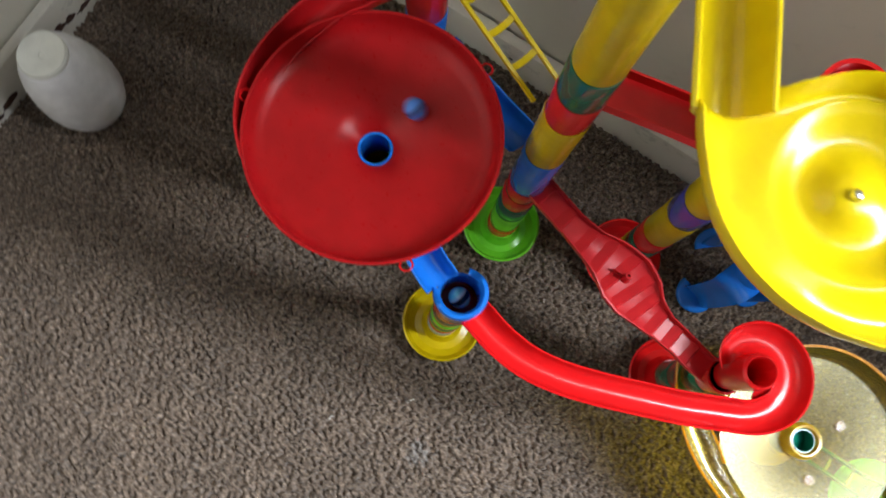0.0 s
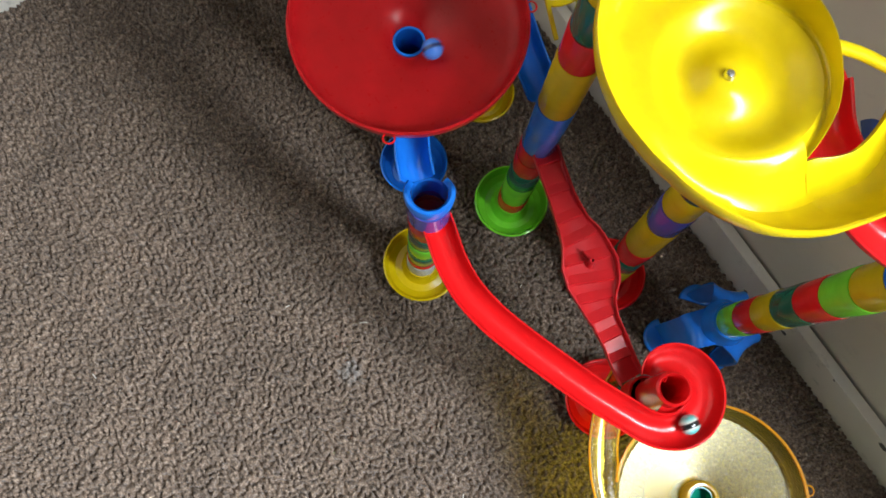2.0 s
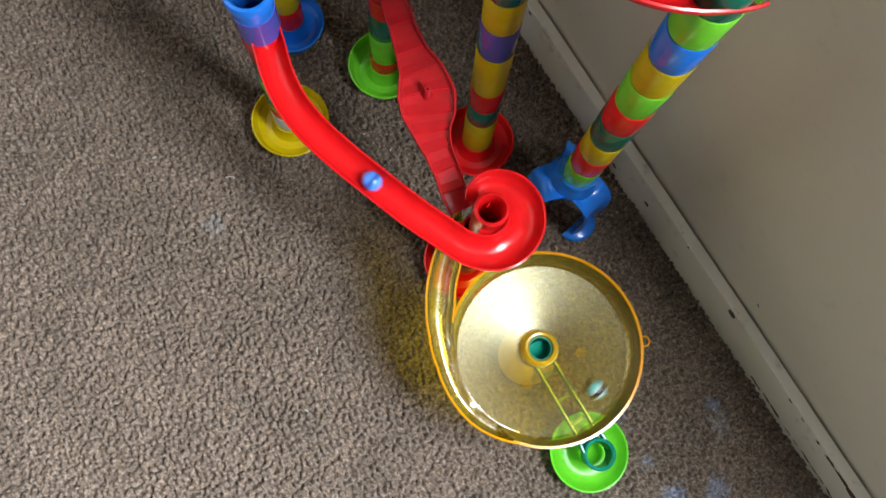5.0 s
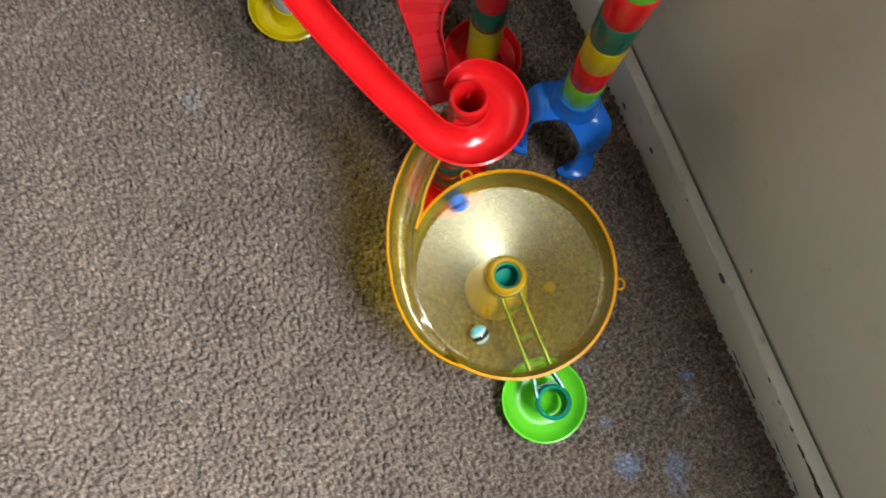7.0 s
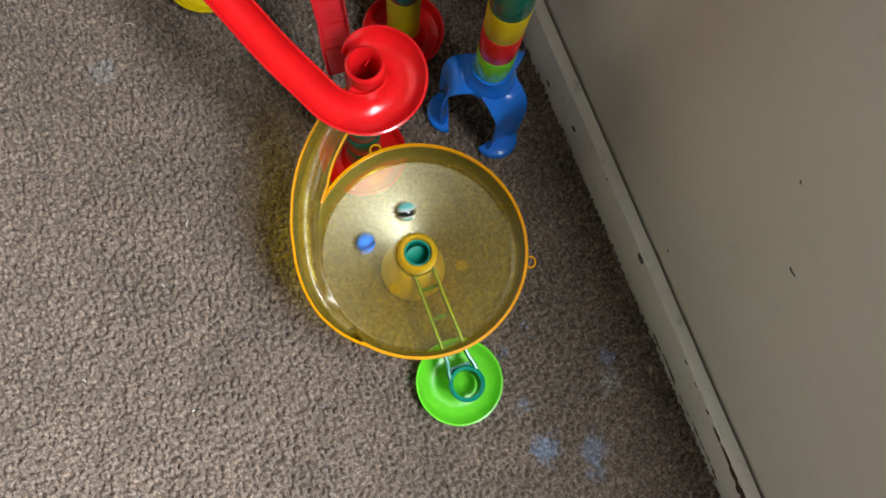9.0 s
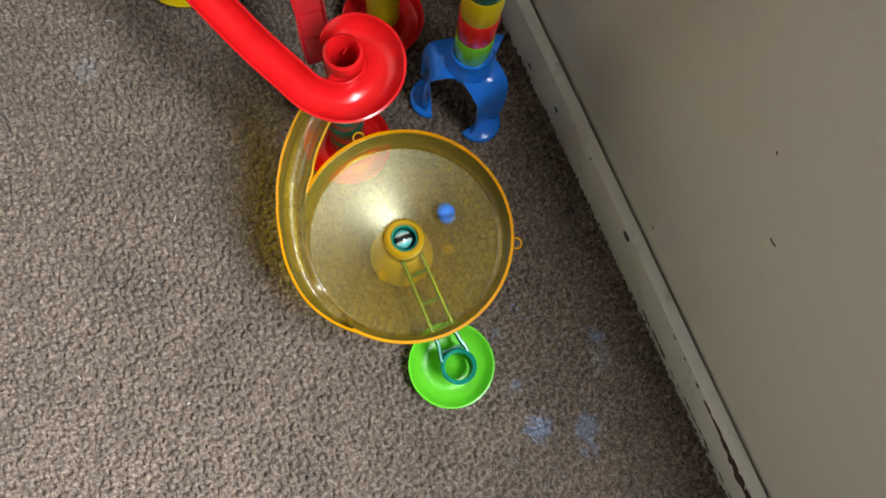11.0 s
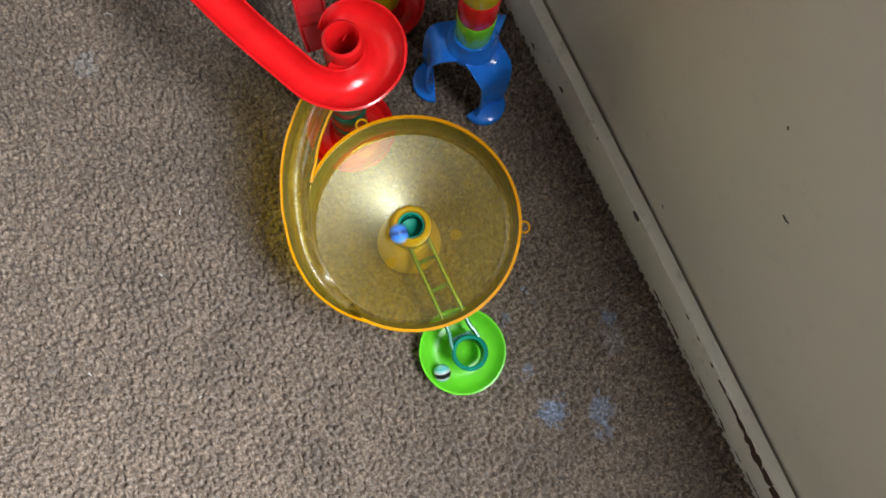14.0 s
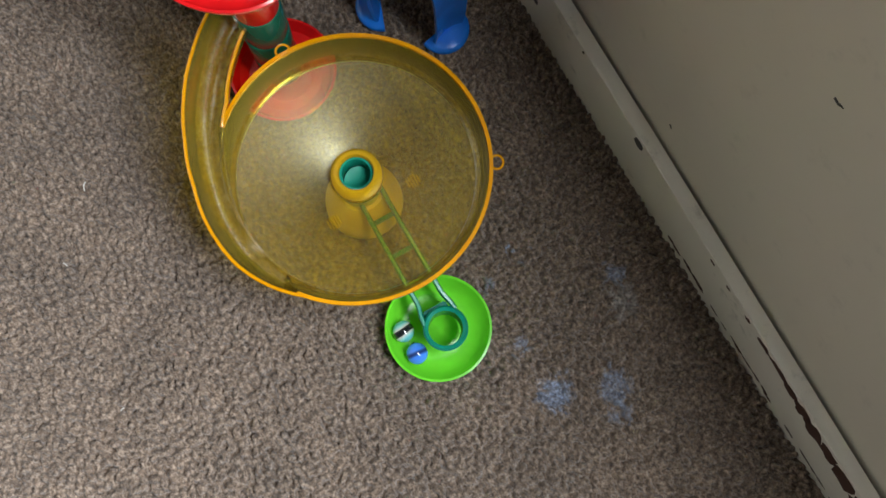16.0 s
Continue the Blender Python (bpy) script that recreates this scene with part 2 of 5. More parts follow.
def box(bm, lo, hi, bevel=0.0):
    made = bmesh.ops.create_cube(bm, size=1, matrix=Matrix.Translation([(a + b) / 2 for a, b in zip(lo, hi)]) @ Matrix.Diagonal([b - a for a, b in zip(lo, hi)] + [1]))
    if bevel:
        edges = list({e for v in made["verts"] for e in v.link_edges})
        bmesh.ops.bevel(bm, geom=edges, offset=bevel, segments=2, affect="EDGES")
    return bm


def thing(name, label, category, at=(0, 0, 0), group=""):
    ob = new(name)
    ob.location = at
    return tagged(ob, label, category, group)


def tube_bm(z0, z1, r=0.0155, wall=0.002):
    """A tube section: a plain barrel, slightly wider at its top lip and necked at its foot."""
    h = z1 - z0
    return lathe([(r - wall, z0), (r - 0.0006, z0), (r - 0.0002, z0 + 0.0015), (r, z0 + h * 0.5), (r + 0.0003, z1 - 0.002), (r - 0.0001, z1 - 0.0002), (r - wall, z1 - 0.0002)], 40)


def base_bm(r, h=0.022):
    """A dish-shaped foot: flat rim turned up, hollow ring and a raised socket in the middle."""
    return lathe([(0.0135, 0.001), (r * 0.72, 0.001), (r * 0.9, 0.0045), (r, h * 0.72), (r + 0.0006, h * 0.86), (r - 0.0012, h * 0.9), (r - 0.0026, h * 0.72),
                  (r * 0.87, 0.008), (r * 0.7, 0.0045), (0.021, 0.006), (0.0172, 0.012), (0.0166, 0.026), (0.0135, 0.026)], 64)


# ---- the room ----


def room():
    x0, x1, y0, y1, top = -0.545, 3.4, -3.6, 0.372, 2.4
    wall = bmesh.new()
    box(wall, (x0 - 0.2, y1, -0.05), (WIN[0], y1 + 0.2, top))
    box(wall, (WIN[1], y1, -0.05), (x1 + 0.2, y1 + 0.2, top))
    box(wall, (WIN[0], y1, -0.05), (WIN[1], y1 + 0.2, WIN[2]))
    box(wall, (WIN[0], y1, WIN[3]), (WIN[1], y1 + 0.2, top))
    tagged(part("wall_north", wall, WALL_PAINT, smooth=False), "grey-beige painted wall with small scuffs", "wall", kind="structure")
    # west wall in the wall's paint; unseen east and south walls darkened against bounce
    for name, lo, hi in (("wall_west", (x0 - 0.2, y0, -0.05), (x0, y1, top)), ("wall_east", (x1, y0, -0.05), (x1 + 0.2, y1, top)), ("wall_south", (x0 - 0.2, y0 - 0.2, -0.05), (x1 + 0.2, y0, top))):
        tagged(part(name, box(bmesh.new(), lo, hi), WALL_PAINT if name == "wall_west" else DARKENED_WALL, smooth=False), "plain wall, east and south ones darkened to cut bounced light", "wall", kind="structure")
    tagged(part("ceiling", box(bmesh.new(), (x0 - 0.2, y0 - 0.2, top), (x1 + 0.2, y1 + 0.2, top + 0.1)), DARKENED_CEILING, smooth=False), "unseen ceiling, darkened to cut bounced light", "ceiling", kind="structure")
    # window frame in the opening
    win = tagged(new("window_1"), "white framed window above the marble run", "window", kind="structure")
    f = bmesh.new()
    for lo, hi in (((WIN[0], y1 + 0.06, WIN[2]), (WIN[0] + 0.05, y1 + 0.11, WIN[3])), ((WIN[1] - 0.05, y1 + 0.06, WIN[2]), (WIN[1], y1 + 0.11, WIN[3])),
                   ((WIN[0] + 0.05, y1 + 0.06, WIN[2]), (WIN[1] - 0.05, y1 + 0.11, WIN[2] + 0.05)), ((WIN[0] + 0.05, y1 + 0.06, WIN[3] - 0.05), (WIN[1] - 0.05, y1 + 0.11, WIN[3]))):
        box(f, lo, hi, 0.004)
    part("window_frame", f, TRIM_PAINT, win, smooth=False)
    # skirting: a board with a bevelled top edge
    prof = [(0.0034, -0.01), (0.015, -0.01), (0.015, 0.0555), (0.0143, 0.0575), (0.0125, 0.0583), (0.0034, 0.0583)]

    def board(name, p, q, label):
        d = (Vector(q) - Vector(p)).normalized()
        pts = [Vector(p) + d * s for s in np.linspace(0, (Vector(q) - Vector(p)).length, 60)]
        bm = sweep(pts, prof)
        for v in bm.verts:
            v.co += Vector((0, 0, 0)) + noise.noise_vector(v.co * 30) * 0.0006
        return tagged(part(name, bm, TRIM_PAINT), label, "baseboard", kind="structure")
    north = board("baseboard", Vector((x0, y1, 0)), Vector((x1, y1, 0)), "painted skirting board with chips and nail holes")
    west = board("baseboard_west", Vector((x0, y0, 0)), Vector((x0, y1, 0)), "painted skirting board with flaking paint")


    rng = random.Random(3)

    def chip(parent, x, z, w, h, mat, name="paint_chip"):
        """A flake-shaped patch of bare board, a hair proud of the paint."""
        bm, n = bmesh.new(), 14
        front, rear = [], []
        for i in range(n):
            a = 2 * math.pi * i / n
            k = 0.6 + 0.5 * rng.random()
            p = Vector((x + w * k * math.cos(a), 0.3565, min(z + h * k * math.sin(a), 0.0562)))
            front.append(bm.verts.new(p))
            rear.append(bm.verts.new(p + Vector((0, 0.0012, 0))))
        bm.faces.new(front)
        for i in range(n):
            bm.faces.new((front[i], front[(i + 1) % n], rear[(i + 1) % n], rear[i]))
        part(name, bm, mat, parent, "dark bare wood where the paint has flaked", smooth=False)
    for x, z, w, h in ((0.535, 0.054, 0.004, 0.002), (0.556, 0.053, 0.009, 0.003), (0.575, 0.053, 0.011, 0.0035), (0.592, 0.052, 0.009, 0.005), (0.606, 0.050, 0.010, 0.007), (0.622, 0.049, 0.012, 0.009), (0.640, 0.050, 0.012, 0.008),
                       (0.660, 0.048, 0.013, 0.011), (0.682, 0.047, 0.013, 0.012), (0.705, 0.05, 0.012, 0.009), (0.51, 0.054, 0.003, 0.0015), (0.489, 0.0545, 0.003, 0.0015)):
        chip(north, x, z, w, h, BARE_WOOD)
    for x, z, w in ((0.252, 0.027, 0.0045), (0.198, 0.012, 0.004), (0.391, 0.0535, 0.006), (0.018, 0.052, 0.003), (-0.109, 0.027, 0.003), (0.313, 0.0555, 0.0018)):
        chip(north, x, z, w, w * 0.7, SCUFF, "nail_hole")
    for i in range(26):
        chip(north, 0.46 + 0.24 * rng.random(), 0.0035 + 0.004 * rng.random(), 0.003 + 0.004 * rng.random(), 0.0012, BARE_WOOD)
    # flaked foot of the west board
    for y, z, w, h in ((0.117, 0.020, 0.012, 0.008), (0.136, 0.018, 0.010, 0.006), (0.158, 0.012, 0.012, 0.005), (0.028, 0.010, 0.014, 0.006), (0.005, 0.005, 0.010, 0.004), (0.19, 0.010, 0.014, 0.005)):
        bm, n, front, rear = bmesh.new(), 14, [], []
        for i in range(n):
            a, k = 2 * math.pi * i / n, 0.6 + 0.5 * rng.random()
            p = Vector((-0.5295, y + w * k * math.cos(a), z + h * k * math.sin(a)))
            front.append(bm.verts.new(p))
            rear.append(bm.verts.new(p - Vector((0.0012, 0, 0))))
        bm.faces.new(front)
        for i in range(n):
            bm.faces.new((front[i], front[(i + 1) % n], rear[(i + 1) % n], rear[i]))
        part("paint_chip", bm, BARE_WOOD, west, "dark bare wood where the paint has flaked", smooth=False)
    # scuffs on the wall
    wall_ob = bpy.data.objects["wall_north"]
    for x, z, w, h in ((0.446, 0.262, 0.0036, 0.0010), (0.398, 0.316, 0.0015, 0.0008), (0.395, 0.082, 0.002, 0.0006)):
        bm, n, front, rear = bmesh.new(), 12, [], []
        for i in range(n):
            a, k = 2 * math.pi * i / n, 0.45 + 0.6 * rng.random()
            p = Vector((x + w * k * math.cos(a), 0.3714, z + h * k * math.sin(a) + 0.0007 * math.sin(2.2 * math.cos(a) + x * 40)))
            front.append(bm.verts.new(p))
            rear.append(bm.verts.new(p + Vector((0, 0.0012, 0))))
        bm.faces.new(front)
        for i in range(n):
            bm.faces.new((front[i], front[(i + 1) % n], rear[(i + 1) % n], rear[i]))
        part("scuff", bm, SCUFF, wall_ob, "small dark scuff", smooth=False)


def carpet_floor():
    """Cut-pile carpet: a fine relief of tufts near the toy, a plain sheet beyond."""
    rng = np.random.default_rng(5)
    x0, x1, y0, y1, step = -0.535, 0.80, -0.50, 0.358, 0.0013
    nx, ny = int((x1 - x0) / step), int((y1 - y0) / step)

    def value_noise(cell, seed):
        g = np.random.default_rng(seed).random((int((y1 - y0) / cell) + 3, int((x1 - x0) / cell) + 3))
        gx, gy = np.arange(nx + 1) * step / cell, np.arange(ny + 1) * step / cell
        ix, iy = gx.astype(int), gy.astype(int)
        fx, fy = gx - ix, gy - iy
        fx, fy = fx * fx * (3 - 2 * fx), fy * fy * (3 - 2 * fy)
        a, b = g[np.ix_(iy, ix)], g[np.ix_(iy, ix + 1)]
        c, d = g[np.ix_(iy + 1, ix)], g[np.ix_(iy + 1, ix + 1)]
        return (a * (1 - fx) + b * fx) * (1 - fy[:, None]) + (c * (1 - fx) + d * fx) * fy[:, None]
    # rounded tufts on a jittered grid, bent into short worm-like twists
    cell = 0.0047
    bend_x, bend_y = 1.1 * value_noise(0.012, 11), 1.1 * value_noise(0.012, 12)
    gx, gy = np.meshgrid(np.arange(nx + 1) * step / cell + 2, np.arange(ny + 1) * step / (cell * 0.8) + 2)
    gx, gy = gx + bend_x, gy + bend_y
    cx, cy = gx.astype(int), gy.astype(int)
    shape = (int((y1 - y0) / (cell * 0.8)) + 10, int((x1 - x0) / cell) + 10)
    ox, oy, tall = rng.random(shape), rng.random(shape), 0.5 + 0.5 * rng.random(shape)
    tuft = np.zeros_like(gx)
    for i in (-1, 0, 1):
        for j in (-1, 0, 1):
            px, py = cx + j, cy + i
            dx, dy = gx - px - ox[py, px], gy - py - oy[py, px]
            tuft = np.maximum(tuft, tall[py, px] * np.sqrt(np.clip(1 - (dx * dx + dy * dy) / 0.42, 0, 1)))
    z = 0.0116 * tuft + 0.002 * value_noise(0.03, 3) + 0.0014 * value_noise(0.0031, 2) - 0.0133
    jx, jy = (rng.random((2, ny + 1, nx + 1)) - 0.5) * step * 0.4
    xs, ys = np.meshgrid(x0 + np.arange(nx + 1) * step, y0 + np.arange(ny + 1) * step)
    co = np.stack([xs + jx, ys + jy, z], -1).reshape(-1, 3)
    idx = np.arange((nx + 1) * (ny + 1)).reshape(ny + 1, nx + 1)
    quads = np.stack([idx[:-1, :-1], idx[:-1, 1:], idx[1:, 1:], idx[1:, :-1]], -1).reshape(-1, 4)
    me = bpy.data.meshes.new("carpet")
    me.vertices.add(len(co))
    me.vertices.foreach_set("co", co.ravel())
    me.loops.add(quads.size)
    me.loops.foreach_set("vertex_index", quads.ravel())
    me.polygons.add(len(quads))
    me.polygons.foreach_set("loop_start", np.arange(0, quads.size, 4))
    me.polygons.foreach_set("loop_total", np.full(len(quads), 4))
    me.update(calc_edges=True)
    me.polygons.foreach_set("use_smooth", np.ones(len(quads), dtype=bool))
    me.materials.append(CARPET)
    tagged(new("floor", me), "brown-grey cut-pile carpet with bluish dried stains", "carpet", kind="structure")
    far = bmesh.new()
    for lo, hi in (((x0 - 0.01, -3.6, -0.03), (3.4, y0, -0.004)), ((x1, y0, -0.03), (3.4, 0.36, -0.004)), ((x0 - 0.01, y0, -0.03), (x1, 0.36, -0.010))):
        box(far, lo, hi)
    tagged(part("floor_far", far, CARPET, smooth=False), "brown-grey cut-pile carpet", "carpet", kind="structure")


room()
carpet_floor()


def lint(x, y, length, turn):
    """A single pale fibre lying on the pile."""
    d = Vector((math.cos(radians(turn)), math.sin(radians(turn)), 0))
    e = Vector((-d.y, d.x, 0))
    pts = spline([Vector((x, y, 0.0003)) - d * length / 2, Vector((x, y, 0.0012)) + e * length * 0.1, Vector((x, y, 0.0004)) + d * length / 2], 4)
    tagged(part("lint", sweep(pts, rod(0.0004, 6)), LINT), "pale fibre of lint on the carpet", "lint", "lint on the carpet")


for lx, ly, ll, lt in ((0, 0, 0.009, 60), (-0.106, -0.262, 0.006, 10), (0.206, -0.011, 0.007, 150), (-0.059, -0.058, 0.005, 80), (0.253, -0.05, 0.004, 30), (0.059, 0.162, 0.004, 120), (0.37, -0.06, 0.003, 100), (0.31, -0.14, 0.004, 20)):
    lint(lx, ly, ll, lt)

# ---- towers: foot and coloured tube sections ----
TOWERS = "marble run towers"


def tower(label, at, base, sections, lean=(0, 0), base_r=0.039):
    """Sections: (top height, material), from the foot upwards. Lean: degrees about x and y."""
    t = thing("marble_run_tower", label, "toy tower", (at[0], at[1], 0), TOWERS)
    t.rotation_euler = (radians(lean[0]), radians(lean[1]), 0)
    z = 0.012
    if base is not None:
        part("base_dish", base_bm(base_r), base, t)
    else:
        z = 0.130
    for top, mat in sections:
        part("tube_section", tube_bm(z, top), mat, t)
        z = top
    return t


tower_l = tower("tall tower of coloured plastic tubes on a lime dish foot", (-0.0225, 0.2025), LIME,
      [(0.05, RED), (0.105, LIME), (0.15, DARK_GREEN), (0.185, RED), (0.215, RED), (0.305, BLUE), (0.388, YELLOW), (0.43, RED), (0.474, DARK_GREEN), (0.62, YELLOW)], (0, 1.8))
tower("tower of coloured plastic tubes on a red dish foot", (0.101, 0.243), RED,
      [(0.097, YELLOW), (0.135, DARK_GREEN), (0.175, RED), (0.25, YELLOW), (0.297, PURPLE), (0.342, YELLOW), (0.385, DARK_GREEN), (0.43, RED), (0.47, YELLOW), (0.512, RED)], (1.3, 0))
tower_r = tower("tower of short coloured tubes on a blue legged stand", (0.198, 0.285), None,
      [(0.174, LIME), (0.216, RED), (0.258, YELLOW), (0.300, DARK_GREEN), (0.343, RED), (0.386, LIME), (0.428, YELLOW), (0.466, BLUE), (0.502, LIME), (0.535, DARK_GREEN), (0.66, BLUE)], (2.9, 2.6))
tower("short tower on a yellow dish foot holding a blue cup", (-0.018, 0.0845), YELLOW,
      [(0.06, GREY), (0.075, RED), (0.11, DARK_GREEN), (0.15, LIME), (0.19, DARK_GREEN), (0.246, RED)], (0, 2.0), base_r=0.040)
tower("tower on a blue dish foot under the red funnel", (-0.116, 0.139), BLUE,
      [(0.06, RED), (0.10, YELLOW), (0.15, LIME), (0.2, BLUE), (0.24, YELLOW), (0.285, BLUE)], base_r=0.036)
tower("tower of red and blue tubes on a yellow dish foot", (-0.144, 0.247), YELLOW,
      [(0.08, RED), (0.16, BLUE), (0.2, LIME), (0.25, YELLOW), (0.30, BLUE), (0.36, RED), (0.42, YELLOW)], base_r=0.036)
tower("short tower on a red dish foot under the spiral", (0.203, 0.163), RED,
      [(0.06, DARK_GREEN), (0.1, DARK_GREEN), (0.14, DARK_GREEN), (0.172, RED)], (0, 2.2), base_r=0.04)
stub = thing("funnel_stand", "yellow bell-shaped stand with a green tube under the amber funnel", "toy stand", (0.3205, 0.1685, 0))
part("bell_base", lathe([(0.0135, 0.001), (0.0285, 0.001), (0.0295, 0.004), (0.0285, 0.014), (0.025, 0.028), (0.0195, 0.040), (0.0165, 0.044), (0.0135, 0.044)], 56), BRIGHT_YELLOW, stub)
part("tube_section", tube_bm(0.044, 0.076, 0.0142), TEAL_CLEAR, stub)


def legged_stand(t):
    """Three arched blue legs below a collar, each ending in a half-round foot."""
    part("hub", lathe([(0.014, 0.104), (0.0205, 0.103), (0.0222, 0.106), (0.0222, 0.112), (0.0208, 0.117), (0.0190, 0.1205), (0.0182, 0.124), (0.0174, 0.134), (0.0135, 0.134)], 48), BLUE, t)
    for k in range(3):
        a = radians(10 + 120 * k)
        out = Vector((math.cos(a), math.sin(a), 0))
        across = Vector((-out.y, out.x, 0))
        up = Vector((0, 0, 1))
        arch = spline([out * 0.014 + up * 0.111, out * 0.0235 + up * 0.1105, out * 0.0315 + up * 0.105, out * 0.0358 + up * 0.092, out * 0.0375 + up * 0.06, out * 0.037 + up * 0.03, out * 0.034 + up * 0.002], 5)
        wide = np.interp(np.linspace(0, 1, len(arch)), [0, 0.3, 0.5, 1], [0.0175, 0.0170, 0.0150, 0.0135])
        bm, rings = bmesh.new(), []
        for i, (p, w) in enumerate(zip(arch, wide)):
            d = (arch[min(i + 1, len(arch) - 1)] - arch[max(i - 1, 0)]).normalized()
            n = across.cross(d).normalized()
            top = [p + across * (w * u) + n * (0.0035 * (1 - u * u)) for u in (-1, -0.7, -0.3, 0, 0.3, 0.7, 1)]
            low = [q - n * 0.0026 for q in top[::-1]]
            rings.append([bm.verts.new(q) for q in top + low])
        m = len(rings[0])
        for r0, r1 in zip(rings, rings[1:]):
            for i in range(m):
                bm.faces.new((r0[i], r0[(i + 1) % m], r1[(i + 1) % m], r1[i]))
        bm.faces.new(rings[0])
        bm.faces.new(rings[-1][::-1])
        leg = part("leg", bm, BLUE, t)
        foot = bmesh.new()
        shells = []
        for share, height in ((1.0, 0.0), (1.0, 0.003), (0.96, 0.0045), (0.85, 0.0055), (0.5, 0.0062), (0.0, 0.0065)):
            shells.append([foot.verts.new(out * (0.0305 + 0.0205 * share * math.cos(b)) + across * (0.0205 * share * math.sin(b)) + up * (height + 0.0005)) for b in [math.pi * i / 20 - math.pi / 2 for i in range(21)]])
        for low, high in zip(shells, shells[1:]):
            for i in range(20):
                foot.faces.new((low[i], low[i + 1], high[i + 1], high[i]))
        foot.faces.new(shells[0][::-1])
        foot.faces.new([ring[0] for ring in shells] + [ring[-1] for ring in shells[::-1]])
        bmesh.ops.remove_doubles(foot, verts=foot.verts, dist=1e-6)
        part("foot", foot, BLUE, leg)


legged_stand(tower_r)


# ---- funnels ----
def loop_bm(p, out, size=0.0042, thick=0.0007):
    """A small wire-like eyelet moulded to a rim."""
    side = Vector((-out.y, out.x, 0))
    pts = [Vector(p) + side * (math.cos(a) * size) + out * (math.sin(a) * size * 0.9 + 0.002) for a in [2 * math.pi * i / 20 for i in range(20)]]
    return sweep(pts, rod(thick, 6), closed=True)


def curve(deg, table):
    return float(np.interp(deg, [a for a, _ in table], [v for _, v in table]))


def band(rows):
    """Closed cross-sections carried from row to row, capped at both ends."""
    bm = bmesh.new()
    rings = [[bm.verts.new(p) for p in row] for row in rows]
    m = len(rings[0])
    for a, b in zip(rings, rings[1:]):
        for i in range(m):
            bm.faces.new((a[i], b[i], b[(i + 1) % m], a[(i + 1) % m]))
    bm.faces.new(rings[0])
    bm.faces.new(rings[-1][::-1])
    return bm


def polar(deg, r, z):
    return Vector((r * math.cos(radians(deg)), r * math.sin(radians(deg)), z))


def channel(turn, lift):
    """An intake that runs in along a funnel's rim: cross-sections, outer edge and inner edge."""
    outer = [(-180, 0.146), (-166, 0.1336), (-154, 0.1229), (-140, 0.1124), (-127, 0.1043), (-111, 0.0981), (-93, 0.0955), (-77, 0.0935), (-62, 0.0898), (-48, 0.0859)]
    inner = [(-180, 0.1225), (-175, 0.1169), (-162, 0.1035), (-146, 0.0902), (-134, 0.086), (-120, 0.0815), (-90, 0.079), (-48, 0.0775)]
    lip = [(-180, 0.126), (-138, 0.1205), (-118, 0.113), (-96, 0.1045), (-78, 0.0985), (-48, 0.0971)]
    bed = [(-180, 0.1135), (-140, 0.109), (-110, 0.1035), (-80, 0.0974), (-48, 0.0961)]
    brim = [(-180, 0.129), (-140, 0.1255), (-90, 0.1215), (-48, 0.1184)]
    rows, edge_out, edge_in = [], [], []
    for k in range(67):
        deg = -180 + 2 * k
        a, b, hi, lo, ho = curve(deg, inner), curve(deg, outer), curve(deg, lip), curve(deg, bed), curve(deg, brim)
        w = b - a
        top = []
        for q in range(17):
            c = math.cos(math.pi * q / 16)
            high = hi if c > 0 else ho
            top.append((a + w * (1 - c) / 2, lo + (high - lo) * (1 - math.sqrt(max(0.0, 1 - c * c)))))
        low = [(b + 0.0014, ho), (b + 0.0009, lo + (ho - lo) * 0.55), (a + w * 0.86, lo + (ho - lo) * 0.2 - 0.0015), (a + w * 0.5, lo - 0.0015), (a + w * 0.2, lo - 0.0013), (a - 0.001, lo + (hi - lo) * 0.4), (a - 0.0013, hi)]
        rows.append([polar(deg + turn, r, z) for r, z in top + low])
        edge_out.append(polar(deg + turn, b + 0.0007, ho + 0.0006))
        if deg <= -136:
            edge_in.append(polar(deg + turn, a - 0.0006, hi + 0.0006))
    up = Vector((0, 0, lift))
    return [[p + up for p in row] for row in rows], [p + up for p in edge_out], [p + up for p in edge_in]


def red_funnel():
    c = Vector((-0.1125, 0.1345, 0))
    t = thing("red_funnel", "large round red plastic funnel with a blue tube at its hole", "toy funnel", c)
    bowl = lathe([(0.0125, 0.308), (0.0125, 0.3105), (0.018, 0.3165), (0.03, 0.3205), (0.05, 0.3245), (0.072, 0.3275), (0.079, 0.330), (0.0835, 0.336), (0.0852, 0.3445),
                  (0.0872, 0.3445), (0.0872, 0.342), (0.0855, 0.334), (0.081, 0.3275), (0.072, 0.3255), (0.05, 0.3225), (0.03, 0.3185), (0.016, 0.313), (0.015, 0.30), (0.0125, 0.30)], 96)
    part("bowl", bowl, DEEP_RED, t)
    part("outlet_tube", lathe([(0.0105, 0.285), (0.0124, 0.285), (0.0124, 0.311), (0.0105, 0.311)], 40), BLUE, t, "dark blue outlet tube")
    rows, edge_out, edge_in = channel(-88, 0.2252)
    part("intake_channel", band(rows), DEEP_RED, t)
    for edge in (edge_out, edge_in):
        part("channel_edge", sweep(edge, rod(0.0011, 8)), DEEP_RED, t)
    for a in (195, 318, 65):
        d = Vector((math.cos(radians(a)), math.sin(radians(a)), 0))
        part("eyelet", loop_bm(d * 0.0875 + Vector((0, 0, 0.341)), d), RED, t)
    return t


